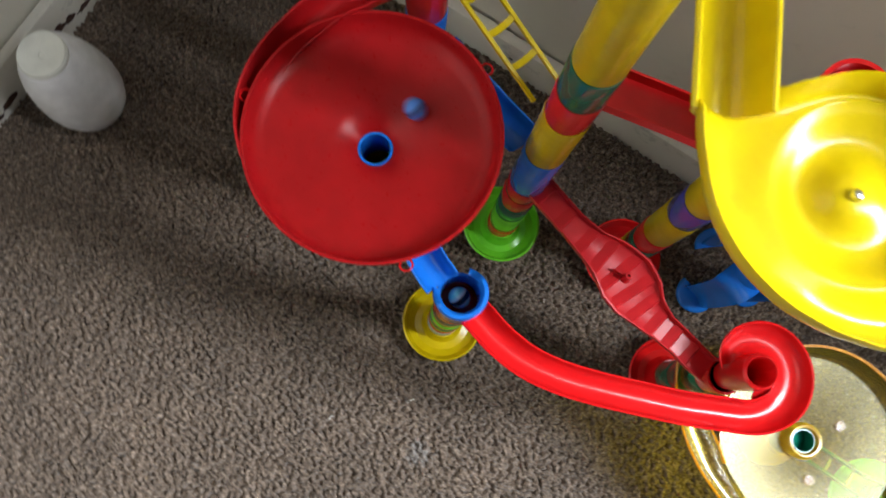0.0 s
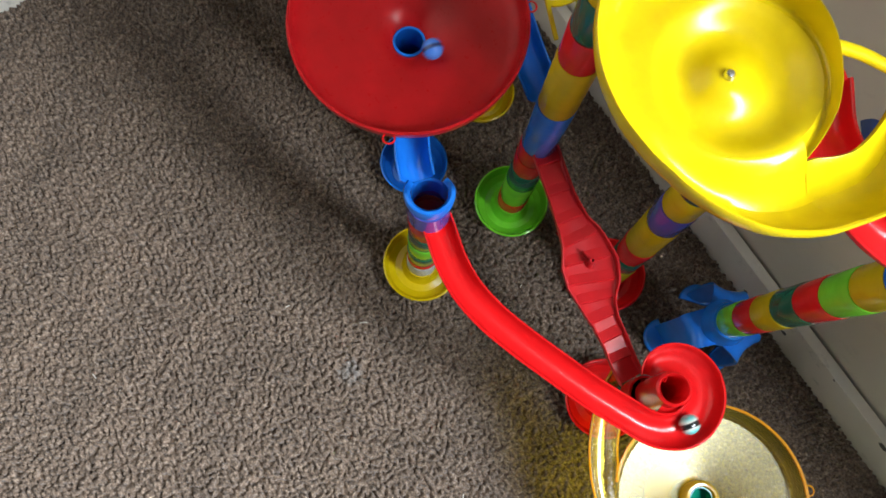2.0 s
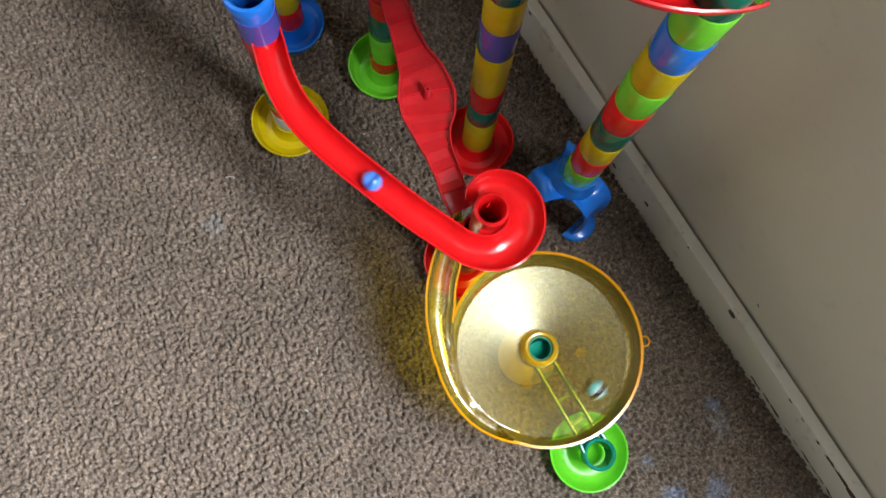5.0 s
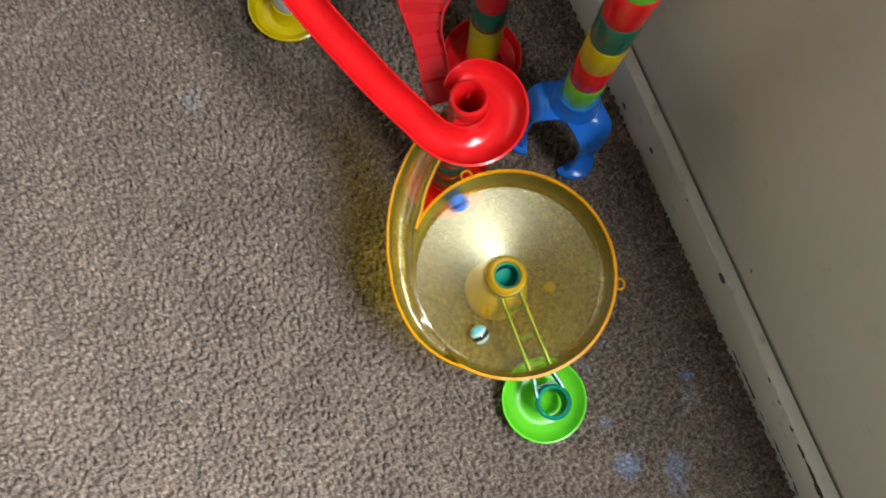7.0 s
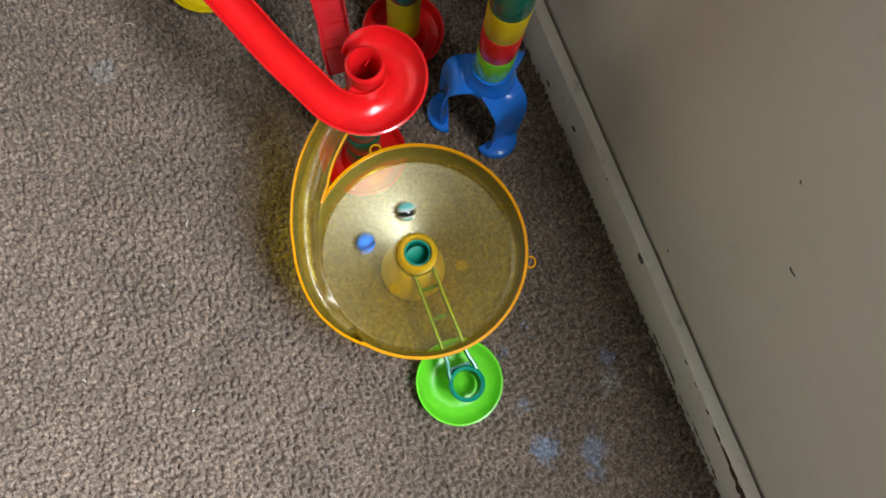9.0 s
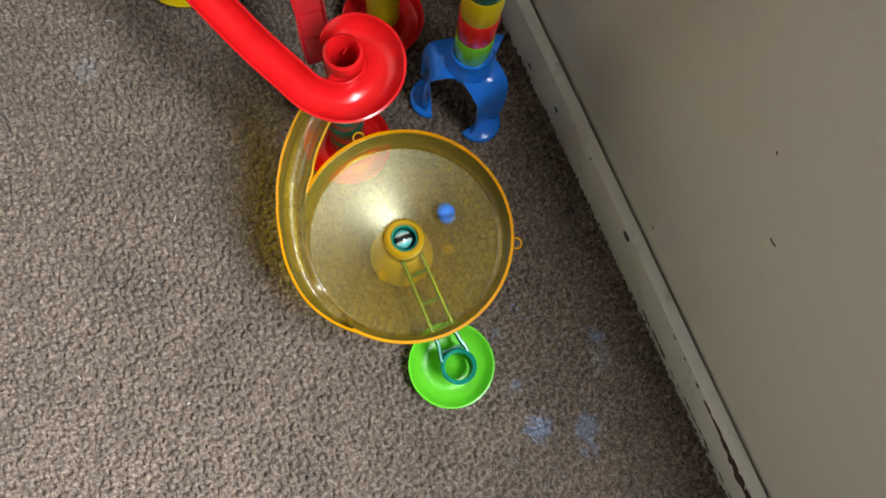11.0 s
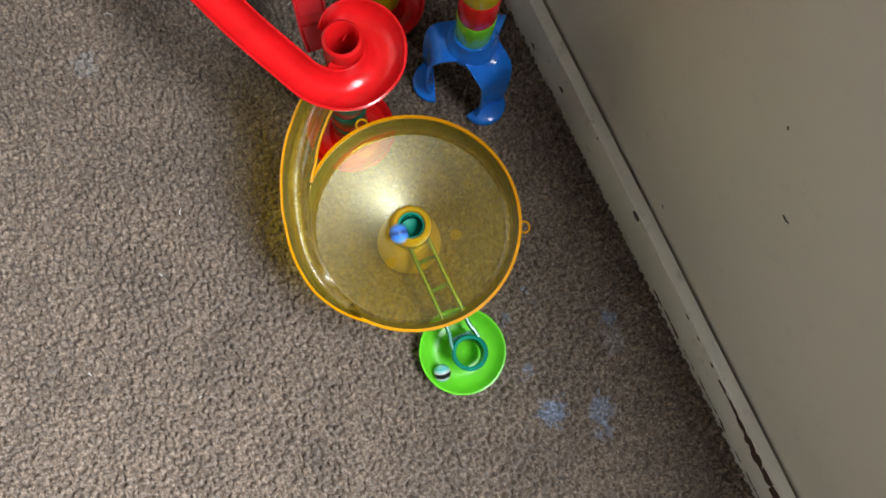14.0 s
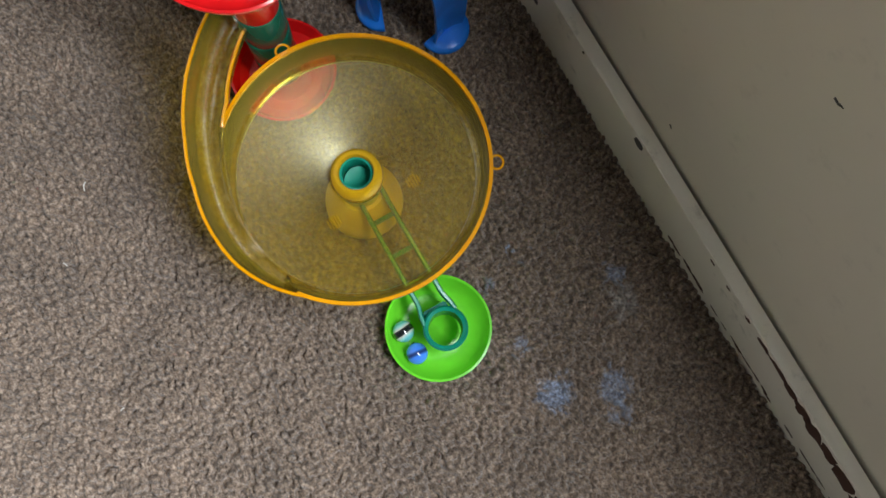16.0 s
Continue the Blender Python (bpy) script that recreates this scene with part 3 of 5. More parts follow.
def amber_funnel():
    c = Vector((0.3235, 0.1678, 0))
    t = thing("amber_funnel", "see-through amber plastic funnel with a side intake channel", "toy funnel", c)
    # the wall is full height all round, but sinks to the floor where the channel runs in
    height = [(-62, 0.0), (-52, 1.0), (222, 1.0), (240, 0.7), (262, 0.3), (284, 0.0)]
    wall_line = [(0.0782, 0.0975), (0.0795, 0.0985), (0.0812, 0.101), (0.0855, 0.1180), (0.0872, 0.1180), (0.083, 0.100), (0.0805, 0.0965), (0.0782, 0.0958)]
    rows = []
    for k in range(131):
        deg = -62 + 346 * k / 130
        h = max(0.03, curve(deg, height))
        rows.append([polar(deg, 0.0782 + (r - 0.0782) * (h if r > 0.0835 else 1), 0.0975 + (z - 0.0975) * (h if z > 0.1 else 1)) for r, z in wall_line])
    part("bowl_wall", band(rows), AMBER, t)
    part("bowl_floor", lathe([(0.0168, 0.0845), (0.03, 0.0878), (0.055, 0.0930), (0.0780, 0.0975), (0.0780, 0.0958), (0.055, 0.0913), (0.03, 0.0861), (0.0168, 0.0828)], 128), AMBER_SATIN, t, "satin see-through amber floor")
    rim_line = [(0.0852, 0.1178), (0.0854, 0.1200), (0.0878, 0.1200), (0.088, 0.1178)]
    part("rim", band([[polar(-52 + 276 * k / 110, r, z) for r, z in rim_line] for k in range(111)]), AMBER_EDGE, t, "bright orange-lit rim edge")
    part("hub_ring", lathe([(0.0112, 0.078), (0.0112, 0.0945), (0.0122, 0.0960), (0.0142, 0.0962), (0.0162, 0.0945), (0.0178, 0.088), (0.0172, 0.078)], 48, centre=(-0.002, 0.0006, 0)), AMBER_HUB, t, "thick amber collar round the hole")
    part("hub_tube", lathe([(0.0096, 0.05), (0.0111, 0.05), (0.0111, 0.092), (0.0096, 0.092)], 40, centre=(-0.002, 0.0006, 0)), GREEN, t, "green tube below the hole")
    slope = bmesh.new()
    lathe([(0.0002, 0.0), (0.0097, 0.0), (0.0097, 0.0015), (0.0002, 0.0015)], 32, slope, (-0.002, 0.0006, 0.074), Matrix.Rotation(radians(28), 3, "Y"))
    part("tube_floor", slope, GREEN, t)
    # intake channel that runs in along the rim
    rows, edge_out, edge_in = channel(0, 0)
    part("intake_channel", band(rows), AMBER, t)
    for edge in (edge_out, edge_in):
        part("channel_edge", sweep(edge, rod(0.0012, 8)), AMBER_EDGE, t)
    for a in (63, 182):
        d = Vector((math.cos(radians(a)), math.sin(radians(a)), 0))
        part("eyelet", loop_bm(d * 0.0885 + Vector((0, 0, 0.1155)), d, 0.0045, 0.0009), AMBER_EDGE, t)
    for x, y in ((0.0205, 0.031), (0.0195, -0.0275)):
        bars = bmesh.new()
        for k in range(-2, 3):
            h = math.sqrt(max(0.2, 1 - (k / 2.6) ** 2)) * 0.0045
            box(bars, (x - h, y + k * 0.0019 - 0.0003, 0.0885), (x + h, y + k * 0.0019 + 0.0003, 0.0912))
        part("moulded_mark", bars, AMBER_HUB, t, "round moulded mark of short bars")
    return t


red_funnel()
amber_funnel()


# ---- chutes ----
CHUTE = [(-0.006, 0.0865, 0.2515), (0.012, 0.0825, 0.2492), (0.034, 0.077, 0.2469), (0.06, 0.075, 0.2447), (0.087, 0.079, 0.2424), (0.115, 0.0875, 0.2401), (0.146, 0.099, 0.2378), (0.178, 0.1115, 0.2356), (0.207, 0.125, 0.2333),
         (0.228, 0.136, 0.231), (0.2405, 0.1515, 0.2305), (0.2425, 0.168, 0.23), (0.235, 0.184, 0.2295), (0.22, 0.1925, 0.229), (0.204, 0.1905, 0.2285), (0.1935, 0.181, 0.2275), (0.192, 0.17, 0.226), (0.198, 0.1615, 0.223)]


def spiral_chute():
    t = thing("spiral_chute", "bright red plastic chute curling into a spiral with a central collar", "toy chute")
    pts = spline(CHUTE, 6)
    n = len(pts)
    wide = [float(np.interp(i / n, [0, 0.5, 0.62, 0.8, 1], [1.0, 1.0, 1.18, 1.16, 0.75])) for i in range(n)]
    part("trough", sweep(pts, gutter(0.0112, 0.012), scales=wide), RED, t)
    part("collar", lathe([(0.0105, 0.172), (0.013, 0.172), (0.0145, 0.222), (0.0138, 0.241), (0.0118, 0.243), (0.0105, 0.241)], 48, centre=(0.2115, 0.1655, 0)), RED, t)
    part("inlet_ring", lathe([(0.0135, 0.230), (0.0168, 0.230), (0.0168, 0.247), (0.0135, 0.247)], 40, centre=(-0.0085, 0.0838, 0)), RED, t)
    part("inlet_floor", lathe([(0.0002, 0.2355), (0.0134, 0.2355), (0.0134, 0.2375), (0.0002, 0.2375)], 32, centre=(-0.0085, 0.0838, 0)), RED, t)
    web = bmesh.new()
    ring = spline([(0.222, 0.146, 0.222), (0.230, 0.158, 0.222), (0.229, 0.171, 0.222), (0.220, 0.180, 0.222), (0.209, 0.180, 0.222)], 5)
    low, high = [], []
    for p in ring:
        d = (Vector((0.2115, 0.1655, 0)) - Vector((p.x, p.y, 0)))
        low.append((web.verts.new(p), web.verts.new(p - Vector((0, 0, 0.002)))))
        q = Vector((0.2115, 0.1655, 0)) - d.normalized() * 0.0135 + Vector((0, 0, 0.229))
        high.append((web.verts.new(q), web.verts.new(q - Vector((0, 0, 0.002)))))
    for i in range(len(ring) - 1):
        web.faces.new((low[i][0], low[i + 1][0], high[i + 1][0], high[i][0]))
        web.faces.new((low[i][1], high[i][1], high[i + 1][1], low[i + 1][1]))
    part("web", web, RED, t)


def cup_track():
    t = thing("cup_track", "short blue plastic track ending in a round cup", "toy chute")
    pts = spline([(-0.100, 0.130, 0.305), (-0.076, 0.113, 0.3045), (-0.056, 0.0995, 0.304), (-0.038, 0.089, 0.3035), (-0.022, 0.0825, 0.302)], 6)
    part("trough", sweep(pts, gutter(0.0115, 0.0125)), BLUE, t)
    part("cup", lathe([(0.0132, 0.262), (0.0160, 0.262), (0.0164, 0.285), (0.0142, 0.285)], 56, centre=(-0.008, 0.084, 0)), BLUE, t)
    # the rim stands up on the far side only; the trough runs in between its ends
    bm, rings = bmesh.new(), []
    prof = [(0.0138, 0.284), (0.0165, 0.284), (0.0172, 0.294), (0.0192, 0.2955), (0.0196, 0.3025), (0.0186, 0.3058), (0.0162, 0.3062), (0.0142, 0.3035)]
    for i in range(49):
        a = radians(200 + 262 * i / 48)
        k = min(1.0, i / 9, (48 - i) / 9)
        rings.append([bm.verts.new((-0.008 + r * math.cos(a), 0.084 + r * math.sin(a), 0.284 + (z - 0.284) * (0.5 + 0.5 * k * k * (3 - 2 * k)))) for r, z in prof])
    for p, q in zip(rings, rings[1:]):
        for j in range(len(prof)):
            bm.faces.new((p[j], q[j], q[(j + 1) % len(prof)], p[(j + 1) % len(prof)]))
    bm.faces.new(rings[0])
    bm.faces.new(rings[-1][::-1])
    part("cup_rim", bm, BLUE, t)
    part("sleeve", lathe([(0.0140, 0.2465), (0.0171, 0.2465), (0.0171, 0.279), (0.0140, 0.279)], 48, centre=(-0.008, 0.084, 0)), PURPLE, t, "violet-blue joint sleeve")


def step_track():
    """Red track with low cross ridges and a widened middle that carries a short peg."""
    t = thing("step_track", "red plastic track with cross ridges and a pegged wide middle", "toy chute")
    line = [(-0.016, 0.204, 0.222, 0.0115), (0.010, 0.197, 0.219, 0.0115), (0.035, 0.1905, 0.216, 0.0115), (0.058, 0.186, 0.213, 0.014), (0.076, 0.184, 0.211, 0.0195), (0.094, 0.1785, 0.209, 0.0245),
            (0.110, 0.1715, 0.207, 0.0225), (0.124, 0.166, 0.205, 0.016), (0.140, 0.1625, 0.203, 0.012), (0.158, 0.160, 0.201, 0.0112), (0.176, 0.1565, 0.198, 0.0112), (0.192, 0.155, 0.194, 0.0112)]
    pts = spline([p[:3] for p in line], 4)
    halves = []
    for a, b in zip(line, line[1:]):
        halves += [a[3] + (b[3] - a[3]) * i / 4 for i in range(4)]
    halves.append(line[-1][3])
    prof = [(1, 0.0012), (0.93, 0.001), (0.9, -0.0045), (0.75, -0.006), (-0.75, -0.006), (-0.9, -0.0045), (-0.93, 0.001), (-1, 0.0012), (-1.03, -0.001), (-1.0, -0.006), (-0.8, -0.008), (0.8, -0.008), (1.0, -0.006), (1.03, -0.001)]
    part("trough", sweep(pts, prof, scales=halves), RED_WORN, t)
    for i in range(3, len(pts) - 2, 4):
        d = (pts[i + 1] - pts[i - 1]).normalized()
        side = Vector((d.y, -d.x, 0)).normalized()
        h = halves[i] * 0.86
        rid = [pts[i] + side * (s * h) + Vector((0, 0, -0.0055)) for s in (-1, -0.5, 0, 0.5, 1)]
        prof2 = [(-0.0022, -0.0006), (-0.0010, 0.0016), (0.0004, 0.0014), (0.0135, -0.0006)]
        part("ridge", sweep(rid, prof2), RED_WORN, t)
    part("peg", lathe([(0.0, 0.203), (0.0045, 0.203), (0.003, 0.206), (0.0026, 0.2165), (0.0012, 0.2165), (0.0012, 0.21), (0.0, 0.21)], 20, centre=(0.0935, 0.1795, 0)), RED_WORN, t)
    fin = box(bmesh.new(), (0.082, 0.1785, 0.203), (0.0925, 0.1805, 0.2125), 0.0005)
    part("fin", fin, RED_WORN, t)


def green_track():
    t = thing("green_track", "deep green plastic track ending in a ring", "toy chute")
    for s in (-1, 1):
        rail = spline([(0.326, 0.172 + 0.0088 * s, 0.052), (0.36, 0.1722 + 0.009 * s, 0.047), (0.395, 0.1728 + 0.0095 * s, 0.042), (0.412, 0.173 + 0.0095 * s, 0.0395), (0.421, 0.173 + 0.0115 * s, 0.0385), (0.4275, 0.173 + 0.0125 * s, 0.038)], 5)
        part("rail", sweep(rail, [(-0.0015, -0.006), (0.0015, -0.006), (0.0017, 0.002), (0.0009, 0.0035), (-0.0009, 0.0035), (-0.0017, 0.002)]), GREEN, t)
    for x in (0.345, 0.372, 0.398):
        part("cross_bar", box(bmesh.new(), (x, 0.1642, 0.0385 - (x - 0.345) * 0.11), (x + 0.0035, 0.1808, 0.0405 - (x - 0.345) * 0.11), 0.0005), TEAL_CLEAR, t)
    part("end_ring", lathe([(0.0118, 0.012), (0.0130, 0.012), (0.0134, 0.034), (0.0156, 0.036), (0.0160, 0.040), (0.0146, 0.0417), (0.0122, 0.0405)], 48, centre=(0.4365, 0.1725, 0)), GREEN, t, "thick green ring at the track's end")
    part("bridge", box(bmesh.new(), (0.4185, 0.1635, 0.030), (0.4245, 0.1825, 0.0345), 0.001), GREEN, t)


def catch_dish():
    t = thing("catch_dish", "round lime plastic catch dish on the carpet", "toy dish", (0.4325, 0.1695, 0))
    part("dish", lathe([(0.0, 0.001), (0.028, 0.001), (0.035, 0.005), (0.0392, 0.0145), (0.0392, 0.016), (0.0376, 0.0162), (0.0362, 0.0145), (0.033, 0.0075), (0.027, 0.0042), (0.017, 0.0046), (0.006, 0.0085), (0.0015, 0.0125), (0.0, 0.0128)], 80), LIME_THIN, t)


spiral_chute()
cup_track()
step_track()
green_track()
catch_dish()


# ---- upper pieces ----
def yellow_bowl():
    """A swirl bowl: a round dish with a tangent intake, whose floor runs down into an open exit channel."""
    c = Vector((0.095, 0.1445, 0))
    t = thing("yellow_swirl_bowl", "large bright yellow plastic swirl bowl with an open teardrop gap", "toy bowl", c)
    shift = Vector((-0.002, -0.0025, 0))

    def at(deg, table):
        return float(np.interp(deg, [a for a, _ in table], [v for _, v in table]))
    # by bearing, degrees counter-clockwise from +x: rim radius, fall of the floor, height of the wall
    rim = [(8, 0.0385), (24, 0.0362), (42, 0.035), (60, 0.0345), (100, 0.0345), (127, 0.035), (148, 0.037), (158, 0.0392), (166, 0.0425), (172, 0.0475), (180, 0.0570), (187, 0.0628), (196, 0.0598), (207, 0.0568), (230, 0.0540), (252, 0.0518),
           (275, 0.0502), (290, 0.0500), (306, 0.0515), (324, 0.0550), (346, 0.0605), (367, 0.0675), (381, 0.0757), (399, 0.0855), (424, 0.0975), (434, 0.102)]
    fall = [(8, 0.010), (14, 0.006), (22, 0.002), (34, 0.0), (250, 0.0), (270, 0.001), (290, 0.004), (320, 0.011), (350, 0.021), (370, 0.028), (400, 0.034), (434, 0.037)]
    wall = [(8, 0.0), (25, 0.28), (60, 0.5), (100, 0.85), (127, 1.0), (160, 1.0), (168, 0.7), (172, 0.0), (184, 0.0), (189, 1.0), (434, 1.0)]
    inner = [(0.0, 0.6185), (0.003, 0.6184), (0.006, 0.6180), (0.0085, 0.6168), (0.011, 0.6152), (0.0135, 0.6138), (0.0165, 0.6129), (0.019, 0.6128), (0.0215, 0.6136), (0.024, 0.6151), (0.0265, 0.6168), (0.0285, 0.6180), (0.031, 0.6188)]
    across = [(0.06, 0.0), (0.14, 0.0), (0.24, 0.0), (0.36, 0.0), (0.48, 0.0001), (0.58, 0.0004), (0.67, 0.0012), (0.75, 0.0028), (0.82, 0.0052), (0.88, 0.0085), (0.925, 0.0120), (0.955, 0.0150), (0.98, 0.0166), (1.01, 0.0169), (1.035, 0.0155),
              (1.03, 0.0110), (0.98, 0.0060), (0.9, 0.0022), (0.76, -0.0006), (0.5, -0.0019), (0.25, -0.0020), (0.06, -0.0020)]

    def ease(w):
        w = min(1.0, max(0.0, w))
        return w * w * (3 - 2 * w)
    bm, rings = bmesh.new(), []
    for i in range(145):
        deg = 8 + 2.5 * i
        ro, drop, high = at(deg, rim), at(deg, fall), at(deg, wall)
        d = Vector((math.cos(radians(deg)), math.sin(radians(deg)), 0))
        row = [d * r + shift * (1 - r / 0.031) + Vector((0, 0, z)) for r, z in inner]
        for f, h in across:
            row.append(d * (0.031 + (ro - 0.031) * f) + Vector((0, 0, 0.619 + (h * high if h > 0.0004 else h) - drop * ease(f / 0.6))))
        row += [d * r + shift * (1 - r / 0.031) + Vector((0, 0, z - 0.002)) for r, z in inner[::-1]]
        rings.append([bm.verts.new(p) for p in row])
    for a, b in zip(rings, rings[1:]):
        for j in range(len(a) - 1):
            bm.faces.new((a[j], b[j], b[j + 1], a[j + 1]))
    bmesh.ops.remove_doubles(bm, verts=bm.verts, dist=1e-5)
    part("bowl", bm, YELLOW, t)
    # exit channel: the outer ring runs on past the gap
    gap = [(367.5, 0.0395), (372, 0.0398), (378, 0.0425), (385, 0.0482), (390, 0.0525), (405, 0.0605), (418, 0.068), (434, 0.0765)]
    edge = [(367.5, 0.6085), (385, 0.605), (405, 0.603), (434, 0.602)]
    bm, rings = bmesh.new(), []
    for i in range(34):
        deg = 367.5 + 2.0 * i
        ri, ro, low = at(deg, gap), at(deg, rim), 0.619 - at(deg, fall)
        lift = at(deg, edge) - low
        d = Vector((math.cos(radians(deg)), math.sin(radians(deg)), 0))
        line = [(-0.03, -0.003 + lift), (-0.035, -0.001 + lift), (0.0, lift), (0.06, lift * 0.92), (0.14, lift * 0.72), (0.24, lift * 0.42), (0.34, lift * 0.16), (0.45, 0.0003)] + [q for q in across if 0.45 < q[0] and q[1] > 0.0003]
        line += [(0.98, 0.0060), (0.9, 0.0022), (0.76, -0.0006), (0.5, -0.0019), (0.34, lift * 0.16 - 0.002), (0.2, lift * 0.5 - 0.003), (0.06, lift * 0.85 - 0.003)]
        rings.append([bm.verts.new(d * (ri + (ro - ri) * f) + Vector((0, 0, low + h))) for f, h in line])
    m = len(rings[0])
    for a, b in zip(rings, rings[1:]):
        for j in range(m):
            bm.faces.new((a[j], b[j], b[(j + 1) % m], a[(j + 1) % m]))
    bm.faces.new(rings[-1])
    part("exit_channel", bm, YELLOW, t)
    bridge = spline([(0.010, 0.0345, 0.6225), (0.017, 0.045, 0.6165), (0.025, 0.0545, 0.610), (0.034, 0.0635, 0.6045)], 5)
    part("bridge_rib", sweep(bridge, rod(0.0026, 10)), YELLOW, t)
    # intake channel
    line = [(-0.1165, 0.1095, 0.644), (-0.092, 0.065, 0.641), (-0.068, 0.0225, 0.6375), (-0.055, -0.0005, 0.6345), (-0.0515, -0.0065, 0.6335)]
    part("intake_channel", sweep(spline(line, 8), gutter(0.0115, 0.0145, 0.0017)), YELLOW, t)
    part("pin", lathe([(0.0, 0.6165), (0.0023, 0.6165), (0.0023, 0.6195), (0.0014, 0.6208), (0.0, 0.6212)], 20, centre=shift), METAL, t, "small steel pin head in the middle")
    part("socket", lathe([(0.0135, 0.55), (0.0158, 0.55), (0.0158, 0.611), (0.0135, 0.611)], 36), YELLOW, t)


def red_curve():
    t = thing("curved_track", "red plastic half-round curved track high on the towers", "toy chute")
    line = [(0.103, 0.230, 0.530), (0.125, 0.2165, 0.528), (0.150, 0.2115, 0.526), (0.172, 0.2115, 0.524), (0.190, 0.2175, 0.522), (0.205, 0.2295, 0.520), (0.216, 0.245, 0.518), (0.2235, 0.262, 0.516), (0.226, 0.272, 0.5155)]
    part("trough", sweep(spline(line, 8), gutter(0.0135, 0.013)), RED, t)
    for x, y, z in ((0.101, 0.2315, 0.500),):
        part("end_collar", lathe([(0.0158, z - 0.012), (0.0178, z - 0.012), (0.0182, z + 0.020), (0.0158, z + 0.020)], 40, centre=(x, y, 0)), RED, t)


def red_channel():
    t = thing("straight_track", "straight red plastic track between two towers", "toy chute")
    part("trough", sweep(spline([(-0.002, 0.214, 0.425), (0.05, 0.226, 0.42), (0.098, 0.235, 0.415)], 6), [(0.013, 0.003), (0.0115, 0.003), (0.011, -0.006), (-0.011, -0.006), (-0.0115, 0.003), (-0.013, 0.003), (-0.0125, -0.008), (0.0125, -0.008)]), RED, t)


def yellow_ladder():
    t = thing("yellow_ladder_track", "yellow plastic ladder-shaped rail track between towers", "toy track")
    a, b = Vector((-0.030, 0.2125, 0.372)), Vector((-0.135, 0.247, 0.405))
    d = (b - a).normalized()
    side = Vector((d.y, -d.x, 0)).normalized()
    for s in (-1, 1):
        part("rail", sweep([a + side * (0.0105 * s), (a + b) / 2 + side * (0.0105 * s), b + side * (0.0105 * s)], [(-0.0012, -0.002), (0.0012, -0.002), (0.0012, 0.002), (-0.0012, 0.002)]), YELLOW, t)
    for k in range(1, 5):
        p = a + (b - a) * (k / 4.6)
        pts = [p + side * (0.0105 * s) + Vector((0, 0, -0.004 * (1 - s * s))) for s in (-1, -0.5, 0, 0.5, 1)]
        part("rung", sweep(pts, [(-0.0022, -0.001), (0.0022, -0.001), (0.0022, 0.001), (-0.0022, 0.001)]), YELLOW, t)


def blue_link():
    t = thing("blue_track", "short blue plastic track linking two towers", "toy chute")
    part("trough", sweep(spline([(-0.034, 0.209, 0.277), (-0.08, 0.224, 0.268), (-0.126, 0.241, 0.262)], 6), gutter(0.0125, 0.013)), BLUE, t)


def paddle_wheel(parent):
    """Blue scalloped wheel and a green disc beside the legged tower's top. Both colours are darkened for the shade
    there.
    """
    c, axis = Vector((-0.060, 0.012, 0.468)), Vector((0.45, -0.6, 0.5)).normalized()
    turn = axis.to_track_quat("Z", "Y").to_matrix()
    bm = bmesh.new()
    lathe([(0.003, -0.008), (0.018, -0.008), (0.02, 0.0), (0.018, 0.008), (0.012, 0.010), (0.003, 0.010)], 32, bm, c, turn)
    wheel = part("wheel", bm, SHADED_BLUE, parent, "blue scalloped paddle wheel with shade in its colour")
    for k in range(8):
        a = radians(45 * k)
        d = turn @ Vector((math.cos(a), math.sin(a), 0))
        e = turn @ Vector((-math.sin(a), math.cos(a), 0))
        pts = spline([c + d * 0.016, c + d * 0.022 + e * 0.001, c + d * 0.0275 + e * 0.005, c + d * 0.029 + e * 0.0095], 4)
        bm, rings = bmesh.new(), []
        for p in pts:
            rings.append([bm.verts.new(p + axis * h + e * w) for h, w in ((-0.009, -0.0012), (0.009, -0.0012), (0.009, 0.0012), (-0.009, 0.0012))])
        for r0, r1 in zip(rings, rings[1:]):
            for i in range(4):
                bm.faces.new((r0[i], r0[(i + 1) % 4], r1[(i + 1) % 4], r1[i]))
        bm.faces.new(rings[0])
        bm.faces.new(rings[-1][::-1])
        part("paddle", bm, SHADED_BLUE, wheel)
    part("green_disc", lathe([(0.0, 0.455), (0.028, 0.458), (0.031, 0.463), (0.029, 0.465), (0.0, 0.46)], 48, centre=(-0.024, 0.036, -0.008)), SHADED_LIME, parent, "lime disc below the wheel with shade in its colour")
    part("axle", sweep([c, c + Vector((0.060, -0.012, -0.004))], rod(0.003)), BLUE, parent)


yellow_bowl()
red_curve()
red_channel()
yellow_ladder()
blue_link()
paddle_wheel(tower_r)


# ---- the egg-shaped diffuser ----
def egg():
    t = thing("diffuser", "white egg-shaped plastic diffuser standing on the carpet", "diffuser", (-0.463, 0.078, 0))
    prof = [(0.0, 0.0), (0.031, 0.0), (0.037, 0.005), (0.0412, 0.022), (0.0425, 0.042), (0.0412, 0.062), (0.038, 0.084), (0.0325, 0.104), (0.0268, 0.117), (0.0248, 0.1195), (0.0238, 0.1195), (0.0, 0.1195)]
    part("body", lathe(prof, 64), WHITE, t)
    part("cap", lathe([(0.0, 0.1198), (0.0236, 0.1198), (0.0238, 0.125), (0.0222, 0.127), (0.019, 0.1255), (0.004, 0.1245), (0.003, 0.1235), (0.0, 0.1235)], 56), CREAM, t, "cream cap with a small centre hole")


egg()

